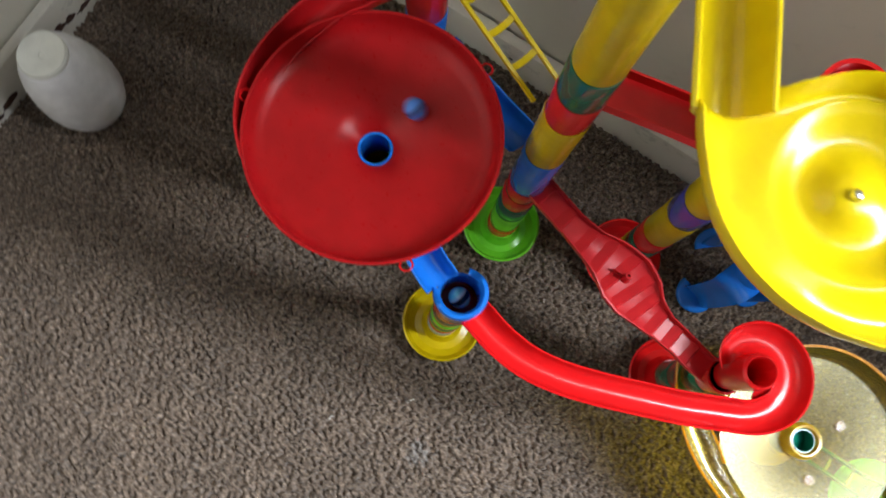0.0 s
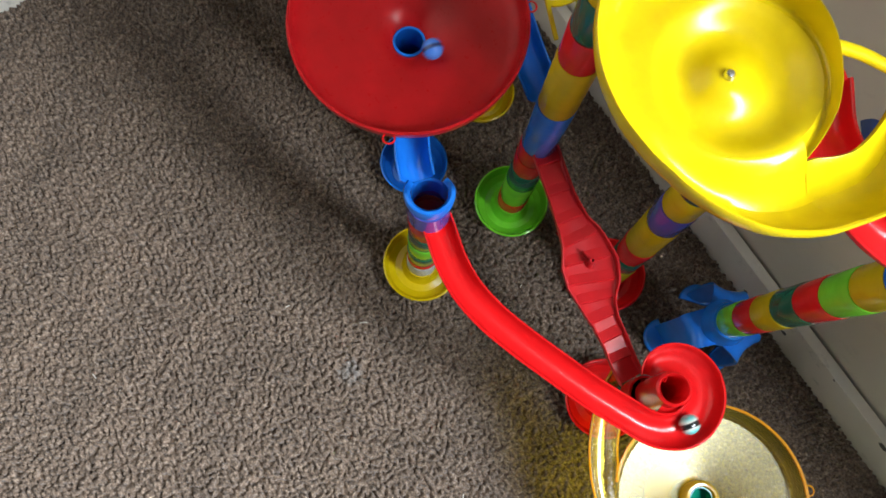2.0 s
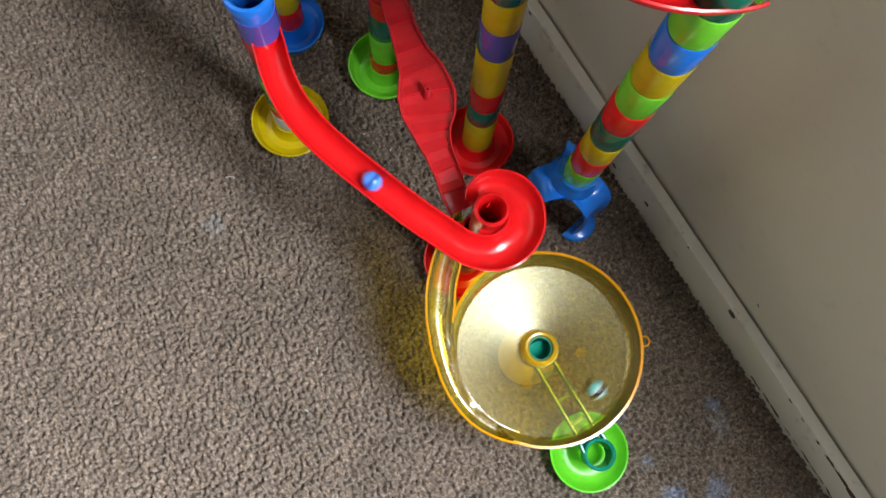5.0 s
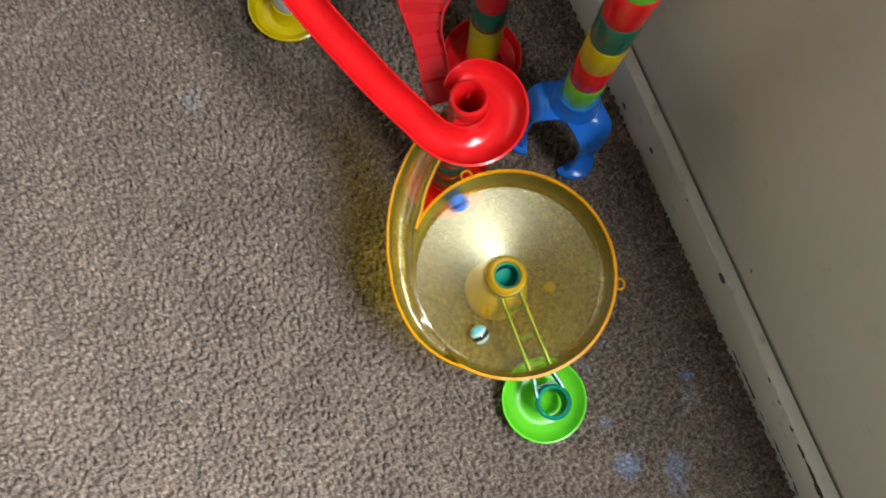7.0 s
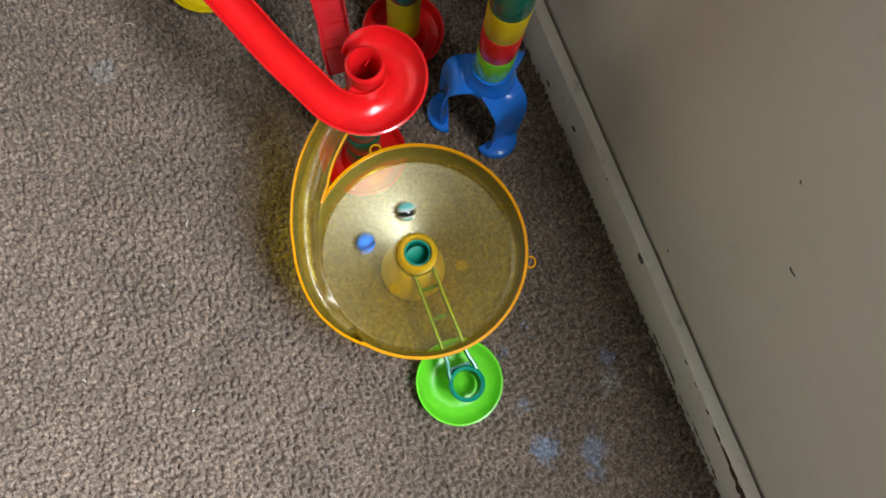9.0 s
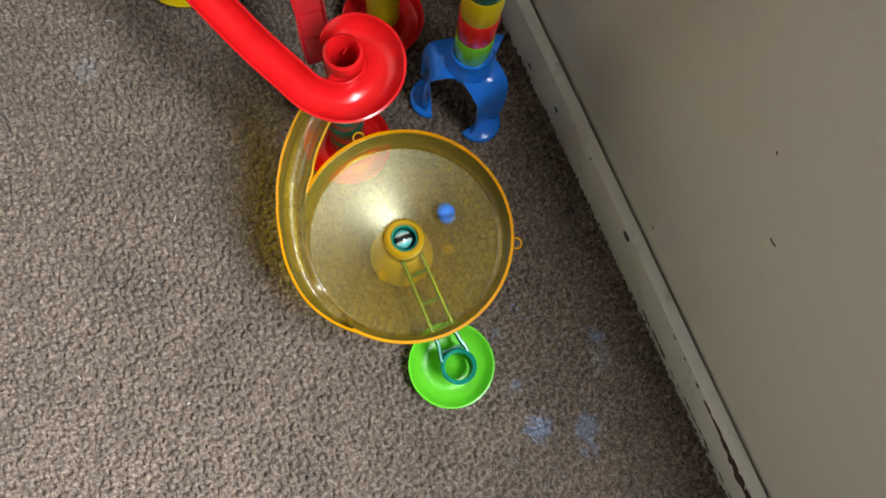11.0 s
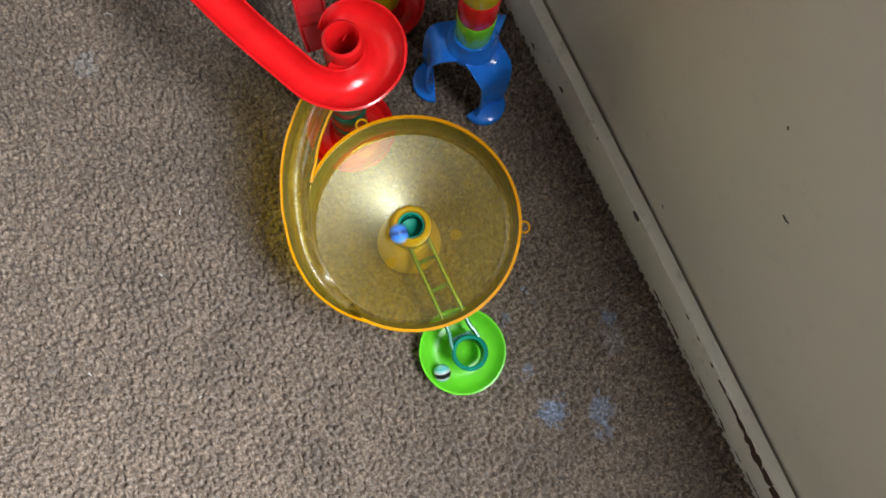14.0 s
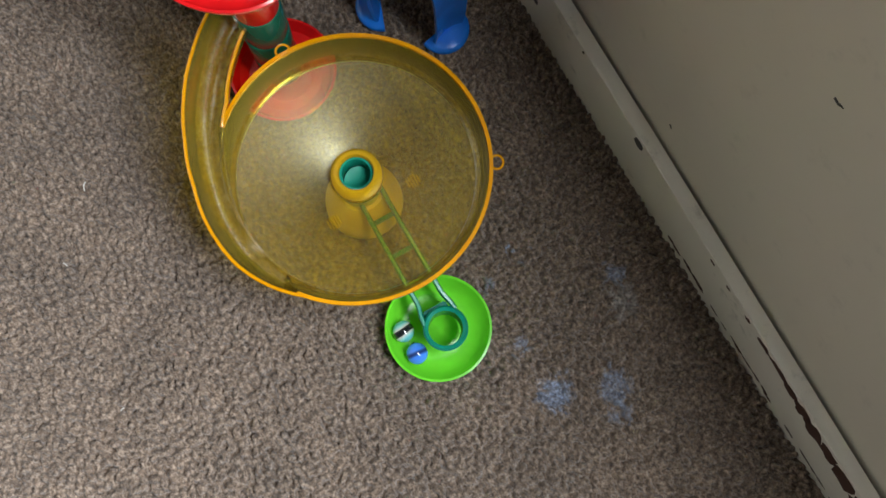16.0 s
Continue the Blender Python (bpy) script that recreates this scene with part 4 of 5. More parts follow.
# ---- marbles ----
TEAL_GLASS = marble_material("teal_swirl_glass", [(0.0, (0.012, 0.014, 0.014)), (0.08, (0.03, 0.035, 0.035)), (0.13, (0.62, 0.62, 0.55)), (0.34, (0.3, 0.64, 0.62)), (0.6, (0.1, 0.52, 0.5)), (1.0, (0.42, 0.74, 0.72))], 14)
BLUE_GLASS = marble_material("blue_swirl_glass", [(0.0, (0.02, 0.04, 0.15)), (0.06, (0.06, 0.24, 0.85)), (0.6, (0.08, 0.32, 0.95)), (1.0, (0.22, 0.46, 0.95))], 11)


def marble(label, mat):
    bm = bmesh.new()
    bmesh.ops.create_uvsphere(bm, u_segments=32, v_segments=20, radius=0.008)
    ob = part("marble", bm, mat)
    return tagged(ob, label, "marble", "rolling marbles")


teal_marble = marble("glass marble with teal, white and black swirls", TEAL_GLASS)
blue_marble = marble("bright blue glass marble with a dark stripe", BLUE_GLASS)


# ---- what moves ----
def motions():
    walk(teal_marble, [
        (0, pose(-0.0080, 0.0840, 0.2720, 0, 20, 0)), (0.3, pose(-0.0080, 0.0840, 0.2680, 14, 20, 0)),
        (0.4, pose(-0.0060, 0.0865, 0.2480, 84, 20, 0)), (0.5, pose(0.0041, 0.0843, 0.2467, 122, 20, 0)),
        (0.6, pose(0.0142, 0.0820, 0.2455, 159, 20, 0)), (0.7, pose(0.0242, 0.0795, 0.2444, 196, 20, 0)),
        (0.8, pose(0.0341, 0.0770, 0.2434, 233, 20, 0)), (0.9, pose(0.0444, 0.0762, 0.2425, 270, 20, 0)),
        (1, pose(0.0596, 0.0750, 0.2412, 325, 20, 0)), (1.1, pose(0.0748, 0.0772, 0.2399, 380, 20, 0)),
        (1.2, pose(0.0898, 0.0799, 0.2387, 435, 20, 0)), (1.3, pose(0.1087, 0.0856, 0.2371, 505, 20, 0)),
        (1.4, pose(0.1274, 0.0921, 0.2357, 575, 20, 0)), (1.5, pose(0.1460, 0.0990, 0.2343, 645, 20, 0)),
        (1.6, pose(0.1688, 0.1079, 0.2327, 715, 20, 0)), (1.7, pose(0.1913, 0.1177, 0.2310, 785, 20, 0)),
        (1.8, pose(0.2133, 0.1283, 0.2291, 855, 20, 0)), (1.9, pose(0.2327, 0.1418, 0.2273, 925, 20, 0)),
        (2, pose(0.2419, 0.1631, 0.2267, 995, 20, 0)), (2.1, pose(0.2335, 0.1848, 0.2260, 1065, 20, 0)),
        (2.2, pose(0.2104, 0.1913, 0.2252, 1135, 20, 0)), (2.3, pose(0.1932, 0.1788, 0.2237, 1205, 20, 0)),
        (2.4, pose(0.1962, 0.1641, 0.2204, 1260, 20, 0)), (2.5, pose(0.1980, 0.1615, 0.2195, 1272, 20, 0)),
        (2.6, pose(0.2030, 0.1570, 0.2000, 1342, 20, 0)), (2.7, pose(0.2060, 0.1540, 0.1500, 1412, 20, 0)),
        (2.8, pose(0.2120, 0.1471, 0.1235, 1482, 20, 0)), (2.9, pose(0.2250, 0.1254, 0.1207, 1552, 20, 0)),
        (3, pose(0.2541, 0.1032, 0.1168, 1622, 20, 0)), (3.1, pose(0.2945, 0.0872, 0.1126, 1692, 20, 0)),
        (3.2, pose(0.3353, 0.0857, 0.1084, 1762, 20, 0)), (3.3, pose(0.3653, 0.0963, 0.1046, 1832, 20, 0)),
        (3.4, pose(0.3938, 0.1575, 0.1037, 1902, 20, 0)), (3.5, pose(0.3752, 0.2174, 0.1037, 1972, 20, 0)),
        (3.6, pose(0.3173, 0.2414, 0.1037, 2042, 20, 0)), (3.7, pose(0.2777, 0.2276, 0.1037, 2112, 20, 0)),
        (3.8, pose(0.2551, 0.1933, 0.1032, 2182, 20, 0)), (3.9, pose(0.2523, 0.1439, 0.1035, 2252, 20, 0)),
        (4, pose(0.2831, 0.1038, 0.1037, 2322, 20, 0)), (4.1, pose(0.3336, 0.0947, 0.1037, 2392, 20, 0)),
        (4.2, pose(0.3855, 0.1321, 0.1037, 2462, 20, 0)), (4.3, pose(0.3878, 0.1956, 0.1036, 2532, 20, 0)),
        (4.4, pose(0.3404, 0.2362, 0.1034, 2602, 20, 0)), (4.5, pose(0.2802, 0.2250, 0.1032, 2672, 20, 0)),
        (4.6, pose(0.2518, 0.1720, 0.1030, 2742, 20, 0)), (4.7, pose(0.2749, 0.1178, 0.1027, 2812, 20, 0)),
        (4.8, pose(0.3305, 0.1022, 0.1025, 2882, 20, 0)), (4.9, pose(0.3765, 0.1351, 0.1023, 2952, 20, 0)),
        (5, pose(0.3796, 0.1904, 0.1021, 3022, 20, 0)), (5.1, pose(0.3393, 0.2266, 0.1019, 3092, 20, 0)),
        (5.2, pose(0.2869, 0.2180, 0.1017, 3162, 20, 0)), (5.3, pose(0.2615, 0.1729, 0.1015, 3232, 20, 0)),
        (5.4, pose(0.2803, 0.1258, 0.1013, 3302, 20, 0)), (5.5, pose(0.3276, 0.1114, 0.1011, 3372, 20, 0)),
        (5.6, pose(0.3675, 0.1386, 0.1009, 3442, 20, 0)), (5.7, pose(0.3712, 0.1856, 0.1007, 3512, 20, 0)),
        (5.8, pose(0.3377, 0.2171, 0.1005, 3582, 20, 0)), (5.9, pose(0.2933, 0.2108, 0.1003, 3652, 20, 0)),
        (6, pose(0.2711, 0.1733, 0.1001, 3722, 20, 0)), (6.1, pose(0.2860, 0.1336, 0.0998, 3792, 20, 0)),
        (6.2, pose(0.3252, 0.1207, 0.0996, 3862, 20, 0)), (6.3, pose(0.3588, 0.1426, 0.0994, 3932, 20, 0)),
        (6.4, pose(0.3542, 0.1842, 0.0982, 4002, 20, 0)), (6.5, pose(0.3319, 0.2075, 0.0988, 4072, 20, 0)),
        (6.6, pose(0.3021, 0.2078, 0.0992, 4142, 20, 0)), (6.7, pose(0.2885, 0.1787, 0.0976, 4212, 20, 0)),
        (6.8, pose(0.3057, 0.1401, 0.0972, 4282, 20, 0)), (6.9, pose(0.3358, 0.1228, 0.0997, 4352, 20, 0)),
        (7, pose(0.3598, 0.1263, 0.1011, 4422, 20, 0)), (7.1, pose(0.3748, 0.1371, 0.1019, 4488, 20, 0)),
        (7.2, pose(0.3762, 0.1533, 0.1012, 4546, 20, 0)), (7.3, pose(0.3585, 0.1744, 0.0984, 4616, 20, 0)),
        (7.4, pose(0.3314, 0.1850, 0.0956, 4686, 20, 0)), (7.5, pose(0.2924, 0.1705, 0.0968, 4756, 20, 0)),
        (7.6, pose(0.2790, 0.1401, 0.1000, 4826, 20, 0)), (7.7, pose(0.2857, 0.1203, 0.1014, 4896, 20, 0)),
        (7.8, pose(0.3065, 0.1184, 0.1003, 4966, 20, 0)), (7.9, pose(0.3319, 0.1349, 0.0977, 5036, 20, 0)),
        (8, pose(0.3525, 0.1725, 0.0974, 5106, 20, 0)), (8.1, pose(0.3404, 0.1989, 0.0981, 5176, 20, 0)),
        (8.2, pose(0.3223, 0.2027, 0.0979, 5242, 20, 0)), (8.3, pose(0.3053, 0.1759, 0.0951, 5312, 20, 0)),
        (8.4, pose(0.3164, 0.1399, 0.0967, 5382, 20, 0)), (8.5, pose(0.3372, 0.1244, 0.0995, 5452, 20, 0)),
        (8.6, pose(0.3509, 0.1263, 0.1003, 5502, 20, 0)), (8.7, pose(0.3552, 0.1440, 0.0989, 5568, 20, 0)),
        (8.8, pose(0.3452, 0.1677, 0.0962, 5638, 20, 0)), (8.9, pose(0.3088, 0.1841, 0.0956, 5708, 20, 0)),
        (9, pose(0.2866, 0.1717, 0.0977, 5778, 20, 0)), (9.1, pose(0.2914, 0.1512, 0.0976, 5848, 20, 0)),
        (9.2, pose(0.3204, 0.1445, 0.0960, 5918, 20, 0)), (9.3, pose(0.3384, 0.1534, 0.0960, 5988, 20, 0)),
        (9.4, pose(0.3424, 0.1728, 0.0959, 6058, 20, 0)), (9.5, pose(0.3297, 0.1878, 0.0959, 6128, 20, 0)),
        (9.6, pose(0.3103, 0.1870, 0.0958, 6197, 20, 0)), (9.7, pose(0.2991, 0.1714, 0.0958, 6266, 20, 0)),
        (9.8, pose(0.3044, 0.1532, 0.0958, 6334, 20, 0)), (9.9, pose(0.3219, 0.1463, 0.0957, 6401, 20, 0)),
        (10, pose(0.3378, 0.1557, 0.0957, 6467, 20, 0)), (10.1, pose(0.3378, 0.1778, 0.0956, 6537, 20, 0)),
        (10.2, pose(0.3186, 0.1867, 0.0954, 6607, 20, 0)), (10.3, pose(0.3030, 0.1736, 0.0953, 6677, 20, 0)),
        (10.4, pose(0.3082, 0.1549, 0.0952, 6747, 20, 0)), (10.5, pose(0.3264, 0.1518, 0.0951, 6813, 20, 0)),
        (10.6, pose(0.3365, 0.1663, 0.0950, 6877, 20, 0)), (10.7, pose(0.3274, 0.1797, 0.0950, 6935, 20, 0)),
        (10.8, pose(0.3135, 0.1772, 0.0950, 6985, 20, 0)), (10.9, pose(0.3107, 0.1656, 0.0950, 7028, 20, 0)),
        (11, pose(0.3205, 0.1675, 0.0850, 7078, 20, 0)), (11.1, pose(0.3215, 0.1680, 0.0620, 7148, 20, 0)),
        (11.2, pose(0.3280, 0.1710, 0.0560, 7182, 20, 0)), (11.3, pose(0.3380, 0.1720, 0.0540, 7219, 20, 0)),
        (11.4, pose(0.3610, 0.1722, 0.0505, 7289, 20, 0)), (11.5, pose(0.3920, 0.1728, 0.0475, 7359, 20, 0)),
        (11.6, pose(0.4280, 0.1728, 0.0430, 7429, 20, 0)), (11.7, pose(0.4365, 0.1720, 0.0220, 7499, 20, 0)),
        (11.8, pose(0.4585, 0.1663, 0.0132, 7569, 20, 0)), (11.9, pose(0.4543, 0.1596, 0.0130, 7597, 20, 0)),
        (12, pose(0.4497, 0.1517, 0.0131, 7630, 20, 0)), (12.1, pose(0.4440, 0.1476, 0.0131, 7655, 20, 0)),
        (12.2, pose(0.4400, 0.1442, 0.0133, 7674, 20, 0)), (12.3, pose(0.4324, 0.1451, 0.0130, 7701, 20, 0)),
        (12.4, pose(0.4286, 0.1430, 0.0133, 7717, 20, 0)), (12.5, pose(0.4269, 0.1440, 0.0132, 7724, 20, 0)),
        (12.6, pose(0.4254, 0.1451, 0.0131, 7730, 20, 0)), (12.8, pose(0.4337, 0.1452, 0.0130, 7760, 20, 0)),
        (13, pose(0.4430, 0.1475, 0.0130, 7794, 20, 0)), (13.2, pose(0.4521, 0.1537, 0.0131, 7834, 20, 0)),
        (13.4, pose(0.4548, 0.1572, 0.0131, 7850, 20, 0)), (13.6, pose(0.4477, 0.1511, 0.0130, 7883, 20, 0)),
        (13.8, pose(0.4433, 0.1486, 0.0129, 7901, 20, 0)), (14, pose(0.4424, 0.1446, 0.0133, 7916, 20, 0)),
        (14.2, pose(0.4441, 0.1453, 0.0133, 7923, 20, 0)), (14.4, pose(0.4459, 0.1486, 0.0131, 7936, 20, 0)),
        (14.5, pose(0.4433, 0.1450, 0.0133, 7952, 20, 0)), (14.6, pose(0.4480, 0.1501, 0.0131, 7977, 20, 0)),
        (14.7, pose(0.4524, 0.1516, 0.0133, 7993, 20, 0)), (14.8, pose(0.4526, 0.1518, 0.0133, 7994, 20, 0)),
        (14.9, pose(0.4533, 0.1546, 0.0132, 8005, 20, 0)), (15, pose(0.4531, 0.1540, 0.0132, 8007, 20, 0)),
        (15.2, pose(0.4451, 0.1467, 0.0132, 8046, 20, 0)), (15.4, pose(0.4334, 0.1440, 0.0132, 8089, 20, 0)),
        (15.7, pose(0.4246, 0.1444, 0.0133, 8120, 20, 0)), (16, pose(0.4222, 0.1460, 0.0135, 8131, 20, 0)),
    ])
    walk(blue_marble, [
        (0, pose(-0.1019, 0.1692, 0.3286, 0, 20, 0)), (0.1, pose(-0.1265, 0.1584, 0.3269, 70, 20, 0)),
        (0.2, pose(-0.1313, 0.1386, 0.3253, 140, 20, 0)), (0.3, pose(-0.1189, 0.1107, 0.3263, 210, 20, 0)),
        (0.4, pose(-0.0838, 0.1252, 0.3274, 280, 20, 0)), (0.5, pose(-0.0895, 0.1501, 0.3269, 350, 20, 0)),
        (0.6, pose(-0.1108, 0.1598, 0.3265, 420, 20, 0)), (0.7, pose(-0.1351, 0.1526, 0.3272, 490, 20, 0)),
        (0.8, pose(-0.1438, 0.1253, 0.3279, 560, 20, 0)), (0.9, pose(-0.1038, 0.1071, 0.3272, 630, 20, 0)),
        (1, pose(-0.0889, 0.1425, 0.3264, 700, 20, 0)), (1.1, pose(-0.1109, 0.1560, 0.3257, 770, 20, 0)),
        (1.2, pose(-0.1287, 0.1429, 0.3250, 840, 20, 0)), (1.3, pose(-0.1240, 0.1250, 0.3250, 906, 20, 0)),
        (1.4, pose(-0.1092, 0.1235, 0.3250, 959, 20, 0)), (1.5, pose(-0.0946, 0.1307, 0.3251, 1017, 20, 0)),
        (1.6, pose(-0.0963, 0.1536, 0.3264, 1087, 20, 0)), (1.7, pose(-0.1187, 0.1540, 0.3255, 1157, 20, 0)),
        (1.8, pose(-0.1278, 0.1385, 0.3250, 1222, 20, 0)), (1.9, pose(-0.1118, 0.1156, 0.3252, 1292, 20, 0)),
        (2, pose(-0.0918, 0.1416, 0.3258, 1362, 20, 0)), (2.1, pose(-0.1040, 0.1508, 0.3251, 1417, 20, 0)),
        (2.2, pose(-0.1166, 0.1488, 0.3250, 1462, 20, 0)), (2.3, pose(-0.1251, 0.1253, 0.3250, 1532, 20, 0)),
        (2.4, pose(-0.0989, 0.1254, 0.3250, 1602, 20, 0)), (2.5, pose(-0.0973, 0.1454, 0.3251, 1672, 20, 0)),
        (2.6, pose(-0.1179, 0.1548, 0.3256, 1742, 20, 0)), (2.7, pose(-0.1311, 0.1248, 0.3256, 1812, 20, 0)),
        (2.8, pose(-0.0990, 0.1186, 0.3256, 1882, 20, 0)), (2.9, pose(-0.0999, 0.1510, 0.3256, 1952, 20, 0)),
        (3, pose(-0.1278, 0.1448, 0.3251, 2022, 20, 0)), (3.1, pose(-0.1206, 0.1206, 0.3250, 2092, 20, 0)),
        (3.2, pose(-0.1003, 0.1283, 0.3250, 2162, 20, 0)), (3.3, pose(-0.1065, 0.1385, 0.3210, 2208, 20, 0)),
        (3.4, pose(-0.1125, 0.1345, 0.3120, 2249, 20, 0)), (3.6, pose(-0.1125, 0.1345, 0.2950, 2310, 20, 0)),
        (3.8, pose(-0.0950, 0.1260, 0.3020, 2380, 20, 0)), (4, pose(-0.0500, 0.0980, 0.3010, 2450, 20, 0)),
        (4.2, pose(-0.0080, 0.0840, 0.2750, 2520, 20, 0)), (4.3, pose(-0.0060, 0.0840, 0.2560, 2588, 20, 0)),
        (4.4, pose(0.0048, 0.0841, 0.2466, 2640, 20, 0)), (4.5, pose(0.0156, 0.0816, 0.2453, 2679, 20, 0)),
        (4.6, pose(0.0384, 0.0767, 0.2430, 2749, 20, 0)), (4.7, pose(0.0618, 0.0753, 0.2410, 2819, 20, 0)),
        (4.8, pose(0.0850, 0.0787, 0.2391, 2889, 20, 0)), (4.9, pose(0.1146, 0.0874, 0.2366, 2959, 20, 0)),
        (5, pose(0.1436, 0.0981, 0.2345, 3029, 20, 0)), (5.1, pose(0.1724, 0.1093, 0.2325, 3099, 20, 0)),
        (5.2, pose(0.2061, 0.1246, 0.2299, 3169, 20, 0)), (5.3, pose(0.2358, 0.1456, 0.2272, 3239, 20, 0)),
        (5.4, pose(0.2350, 0.1839, 0.2260, 3309, 20, 0)), (5.5, pose(0.1944, 0.1818, 0.2241, 3379, 20, 0)),
        (5.6, pose(0.2030, 0.1570, 0.2000, 3449, 20, 0)), (5.7, pose(0.2060, 0.1540, 0.1500, 3519, 20, 0)),
        (5.8, pose(0.2120, 0.1471, 0.1235, 3589, 20, 0)), (5.9, pose(0.2250, 0.1254, 0.1207, 3659, 20, 0)),
        (6, pose(0.2541, 0.1032, 0.1168, 3729, 20, 0)), (6.1, pose(0.2945, 0.0872, 0.1126, 3799, 20, 0)),
        (6.2, pose(0.3287, 0.0848, 0.1091, 3869, 20, 0)), (6.3, pose(0.3562, 0.1027, 0.1037, 3939, 20, 0)),
        (6.4, pose(0.3908, 0.1445, 0.1037, 4009, 20, 0)), (6.5, pose(0.3904, 0.1917, 0.1037, 4079, 20, 0)),
        (6.6, pose(0.3617, 0.2290, 0.1037, 4149, 20, 0)), (6.7, pose(0.3238, 0.2414, 0.1037, 4219, 20, 0)),
        (6.8, pose(0.2857, 0.2305, 0.1034, 4289, 20, 0)), (6.9, pose(0.2585, 0.1983, 0.1030, 4359, 20, 0)),
        (7, pose(0.2500, 0.1517, 0.1035, 4429, 20, 0)), (7.1, pose(0.2740, 0.1158, 0.1031, 4499, 20, 0)),
        (7.2, pose(0.3169, 0.0997, 0.1028, 4569, 20, 0)), (7.3, pose(0.3604, 0.1052, 0.1037, 4639, 20, 0)),
        (7.4, pose(0.3872, 0.1354, 0.1037, 4709, 20, 0)), (7.5, pose(0.3942, 0.1745, 0.1037, 4779, 20, 0)),
        (7.6, pose(0.3852, 0.2035, 0.1037, 4849, 20, 0)), (7.7, pose(0.3668, 0.2229, 0.1035, 4919, 20, 0)),
        (7.8, pose(0.3401, 0.2232, 0.1015, 4989, 20, 0)), (7.9, pose(0.3140, 0.2009, 0.0977, 5059, 20, 0)),
        (8, pose(0.2984, 0.1512, 0.0967, 5129, 20, 0)), (8.1, pose(0.3100, 0.1086, 0.1016, 5199, 20, 0)),
        (8.2, pose(0.3281, 0.0939, 0.1037, 5269, 20, 0)), (8.3, pose(0.3465, 0.0982, 0.1037, 5337, 20, 0)),
        (8.4, pose(0.3611, 0.1200, 0.1020, 5407, 20, 0)), (8.5, pose(0.3658, 0.1546, 0.0997, 5477, 20, 0)),
        (8.6, pose(0.3531, 0.1906, 0.0986, 5547, 20, 0)), (8.7, pose(0.3214, 0.2077, 0.0986, 5617, 20, 0)),
        (8.8, pose(0.2925, 0.1956, 0.0985, 5687, 20, 0)), (8.9, pose(0.2835, 0.1602, 0.0982, 5757, 20, 0)),
        (9, pose(0.3003, 0.1307, 0.0989, 5827, 20, 0)), (9.1, pose(0.3315, 0.1195, 0.1000, 5897, 20, 0)),
        (9.2, pose(0.3599, 0.1255, 0.1012, 5967, 20, 0)), (9.3, pose(0.3771, 0.1686, 0.1011, 6037, 20, 0)),
        (9.4, pose(0.3571, 0.2096, 0.1010, 6107, 20, 0)), (9.5, pose(0.3139, 0.2219, 0.1008, 6177, 20, 0)),
        (9.6, pose(0.2765, 0.1985, 0.1007, 6247, 20, 0)), (9.7, pose(0.2689, 0.1558, 0.1005, 6317, 20, 0)),
        (9.8, pose(0.2950, 0.1221, 0.1004, 6387, 20, 0)), (9.9, pose(0.3368, 0.1191, 0.1003, 6457, 20, 0)),
        (10, pose(0.3665, 0.1475, 0.1001, 6527, 20, 0)), (10.1, pose(0.3653, 0.1879, 0.1000, 6597, 20, 0)),
        (10.2, pose(0.3352, 0.2136, 0.0998, 6667, 20, 0)), (10.3, pose(0.2966, 0.2084, 0.0997, 6737, 20, 0)),
        (10.4, pose(0.2750, 0.1770, 0.0996, 6807, 20, 0)), (10.5, pose(0.2837, 0.1407, 0.0994, 6877, 20, 0)),
        (10.6, pose(0.3158, 0.1231, 0.0993, 6947, 20, 0)), (10.7, pose(0.3497, 0.1350, 0.0991, 7017, 20, 0)),
        (10.8, pose(0.3633, 0.1674, 0.0990, 7087, 20, 0)), (10.9, pose(0.3486, 0.1985, 0.0989, 7157, 20, 0)),
        (11, pose(0.3164, 0.2082, 0.0987, 7227, 20, 0)), (11.1, pose(0.2883, 0.1912, 0.0986, 7297, 20, 0)),
        (11.2, pose(0.2822, 0.1597, 0.0984, 7367, 20, 0)), (11.3, pose(0.3011, 0.1346, 0.0983, 7437, 20, 0)),
        (11.4, pose(0.3248, 0.1369, 0.0972, 7507, 20, 0)), (11.5, pose(0.3458, 0.1601, 0.0965, 7577, 20, 0)),
        (11.6, pose(0.3427, 0.1878, 0.0971, 7647, 20, 0)), (11.7, pose(0.3213, 0.1945, 0.0966, 7717, 20, 0)),
        (11.8, pose(0.3050, 0.1686, 0.0950, 7787, 20, 0)), (11.9, pose(0.3179, 0.1404, 0.0966, 7857, 20, 0)),
        (12, pose(0.3369, 0.1335, 0.0982, 7927, 20, 0)), (12.1, pose(0.3476, 0.1466, 0.0977, 7988, 20, 0)),
        (12.2, pose(0.3427, 0.1704, 0.0959, 8058, 20, 0)), (12.3, pose(0.3144, 0.1845, 0.0952, 8128, 20, 0)),
        (12.4, pose(0.2934, 0.1677, 0.0966, 8198, 20, 0)), (12.5, pose(0.3043, 0.1483, 0.0963, 8268, 20, 0)),
        (12.6, pose(0.3330, 0.1485, 0.0959, 8338, 20, 0)), (12.7, pose(0.3458, 0.1645, 0.0964, 8408, 20, 0)),
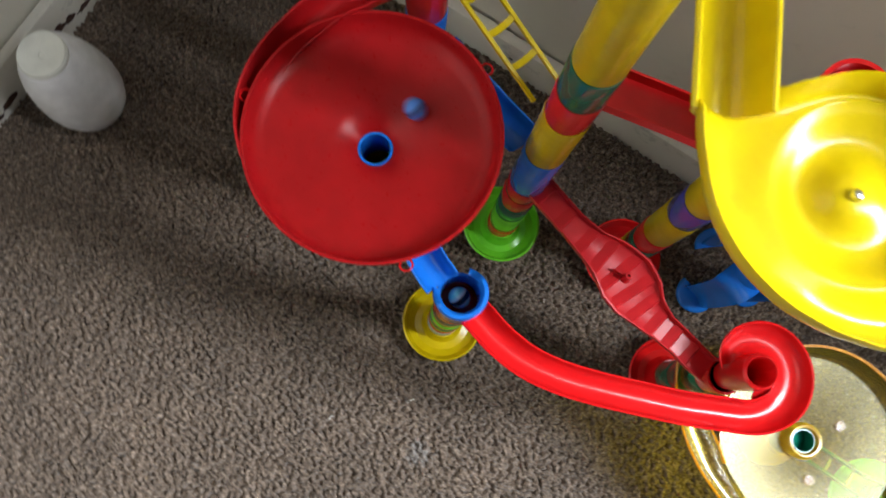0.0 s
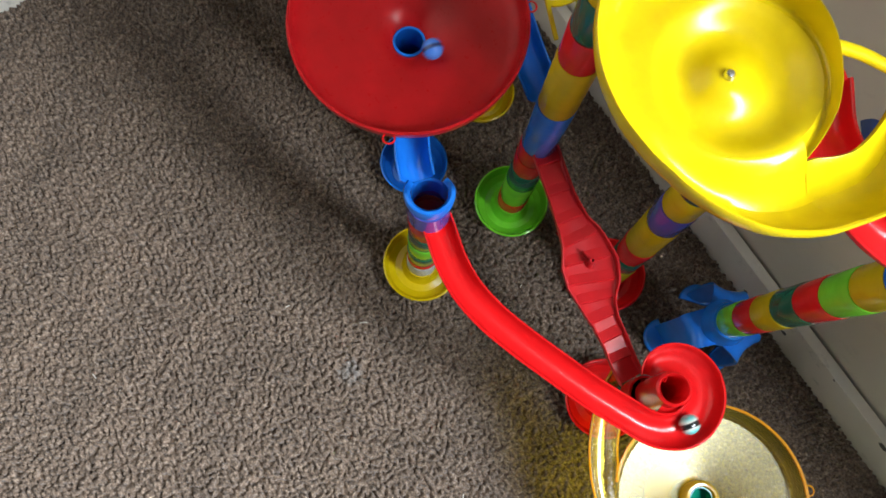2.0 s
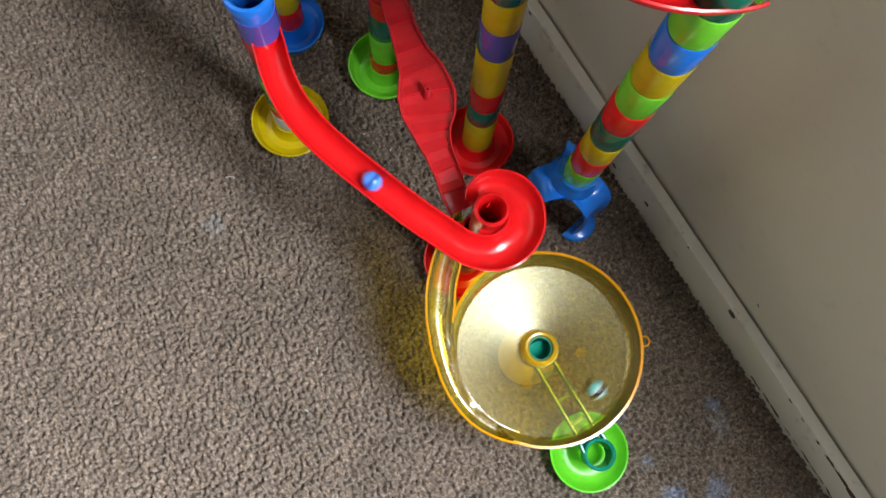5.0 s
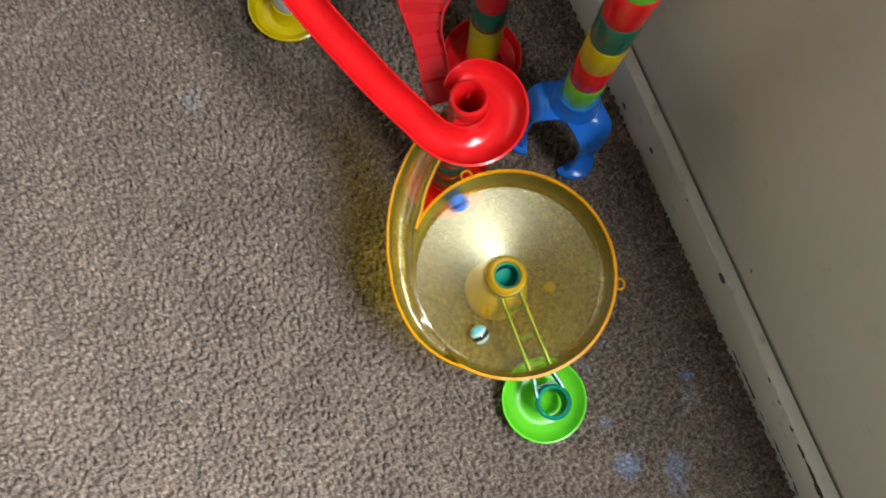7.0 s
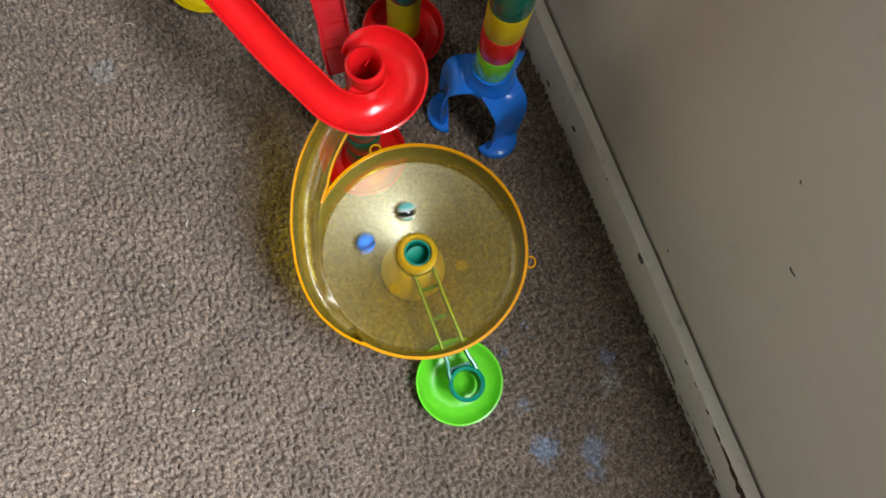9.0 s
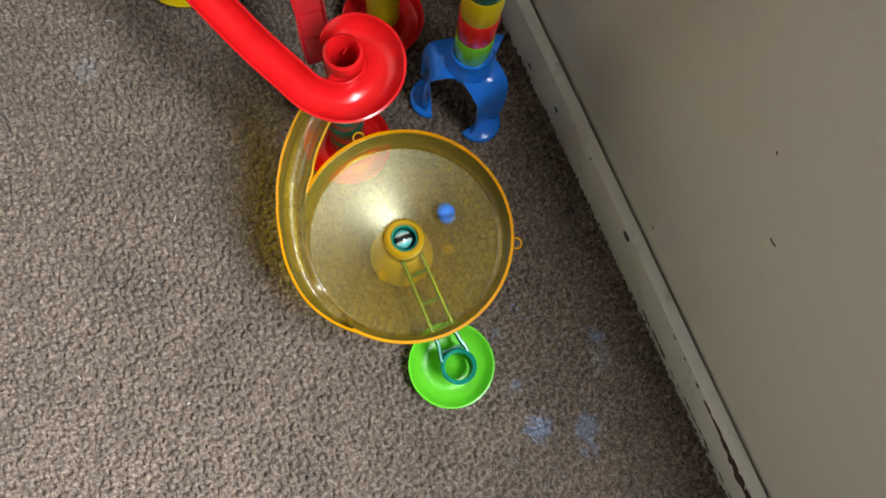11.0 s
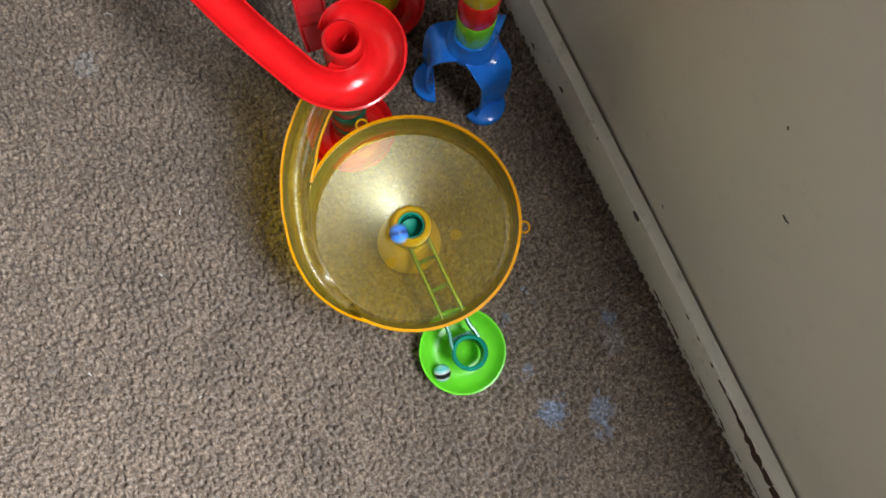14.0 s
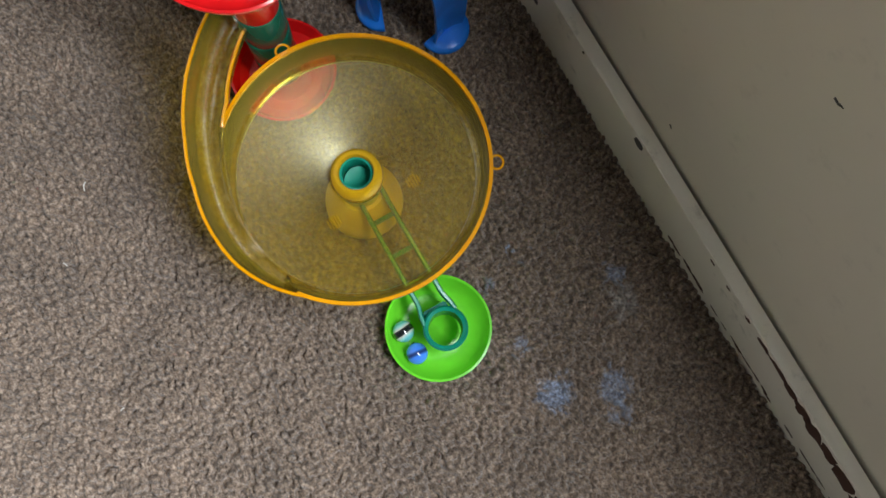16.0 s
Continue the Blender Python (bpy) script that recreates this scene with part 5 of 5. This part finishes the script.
        (12.8, pose(0.3411, 0.1869, 0.0968, 8478, 20, 0)), (12.9, pose(0.3016, 0.1831, 0.0962, 8548, 20, 0)),
        (13, pose(0.3095, 0.1500, 0.0956, 8618, 20, 0)), (13.1, pose(0.3227, 0.1453, 0.0959, 8668, 20, 0)),
        (13.2, pose(0.3371, 0.1501, 0.0961, 8722, 20, 0)), (13.3, pose(0.3379, 0.1806, 0.0958, 8792, 20, 0)),
        (13.4, pose(0.3106, 0.1844, 0.0955, 8862, 20, 0)), (13.5, pose(0.3031, 0.1622, 0.0953, 8932, 20, 0)),
        (13.6, pose(0.3215, 0.1507, 0.0950, 9002, 20, 0)), (13.7, pose(0.3365, 0.1578, 0.0953, 9062, 20, 0)),
        (13.8, pose(0.3392, 0.1759, 0.0956, 9127, 20, 0)), (13.9, pose(0.3055, 0.1741, 0.0950, 9197, 20, 0)),
        (14, pose(0.3242, 0.1559, 0.0950, 9267, 20, 0)), (14.1, pose(0.3355, 0.1598, 0.0950, 9310, 20, 0)),
        (14.2, pose(0.3215, 0.1675, 0.0965, 9367, 20, 0)), (14.3, pose(0.3205, 0.1675, 0.0940, 9377, 20, 0)),
        (14.4, pose(0.3205, 0.1675, 0.0850, 9409, 20, 0)), (14.5, pose(0.3210, 0.1680, 0.0620, 9479, 20, 0)),
        (14.6, pose(0.3300, 0.1710, 0.0555, 9521, 20, 0)), (14.7, pose(0.3480, 0.1720, 0.0525, 9586, 20, 0)),
        (14.8, pose(0.3750, 0.1725, 0.0490, 9656, 20, 0)), (14.9, pose(0.4150, 0.1730, 0.0450, 9726, 20, 0)),
        (15, pose(0.4365, 0.1720, 0.0240, 9796, 20, 0)), (15.2, pose(0.4558, 0.1667, 0.0129, 9866, 20, 0)),
        (15.4, pose(0.4510, 0.1525, 0.0131, 9920, 20, 0)), (15.7, pose(0.4424, 0.1446, 0.0133, 9961, 20, 0)),
        (16, pose(0.4410, 0.1468, 0.0135, 9971, 20, 0)),
    ])


motions()
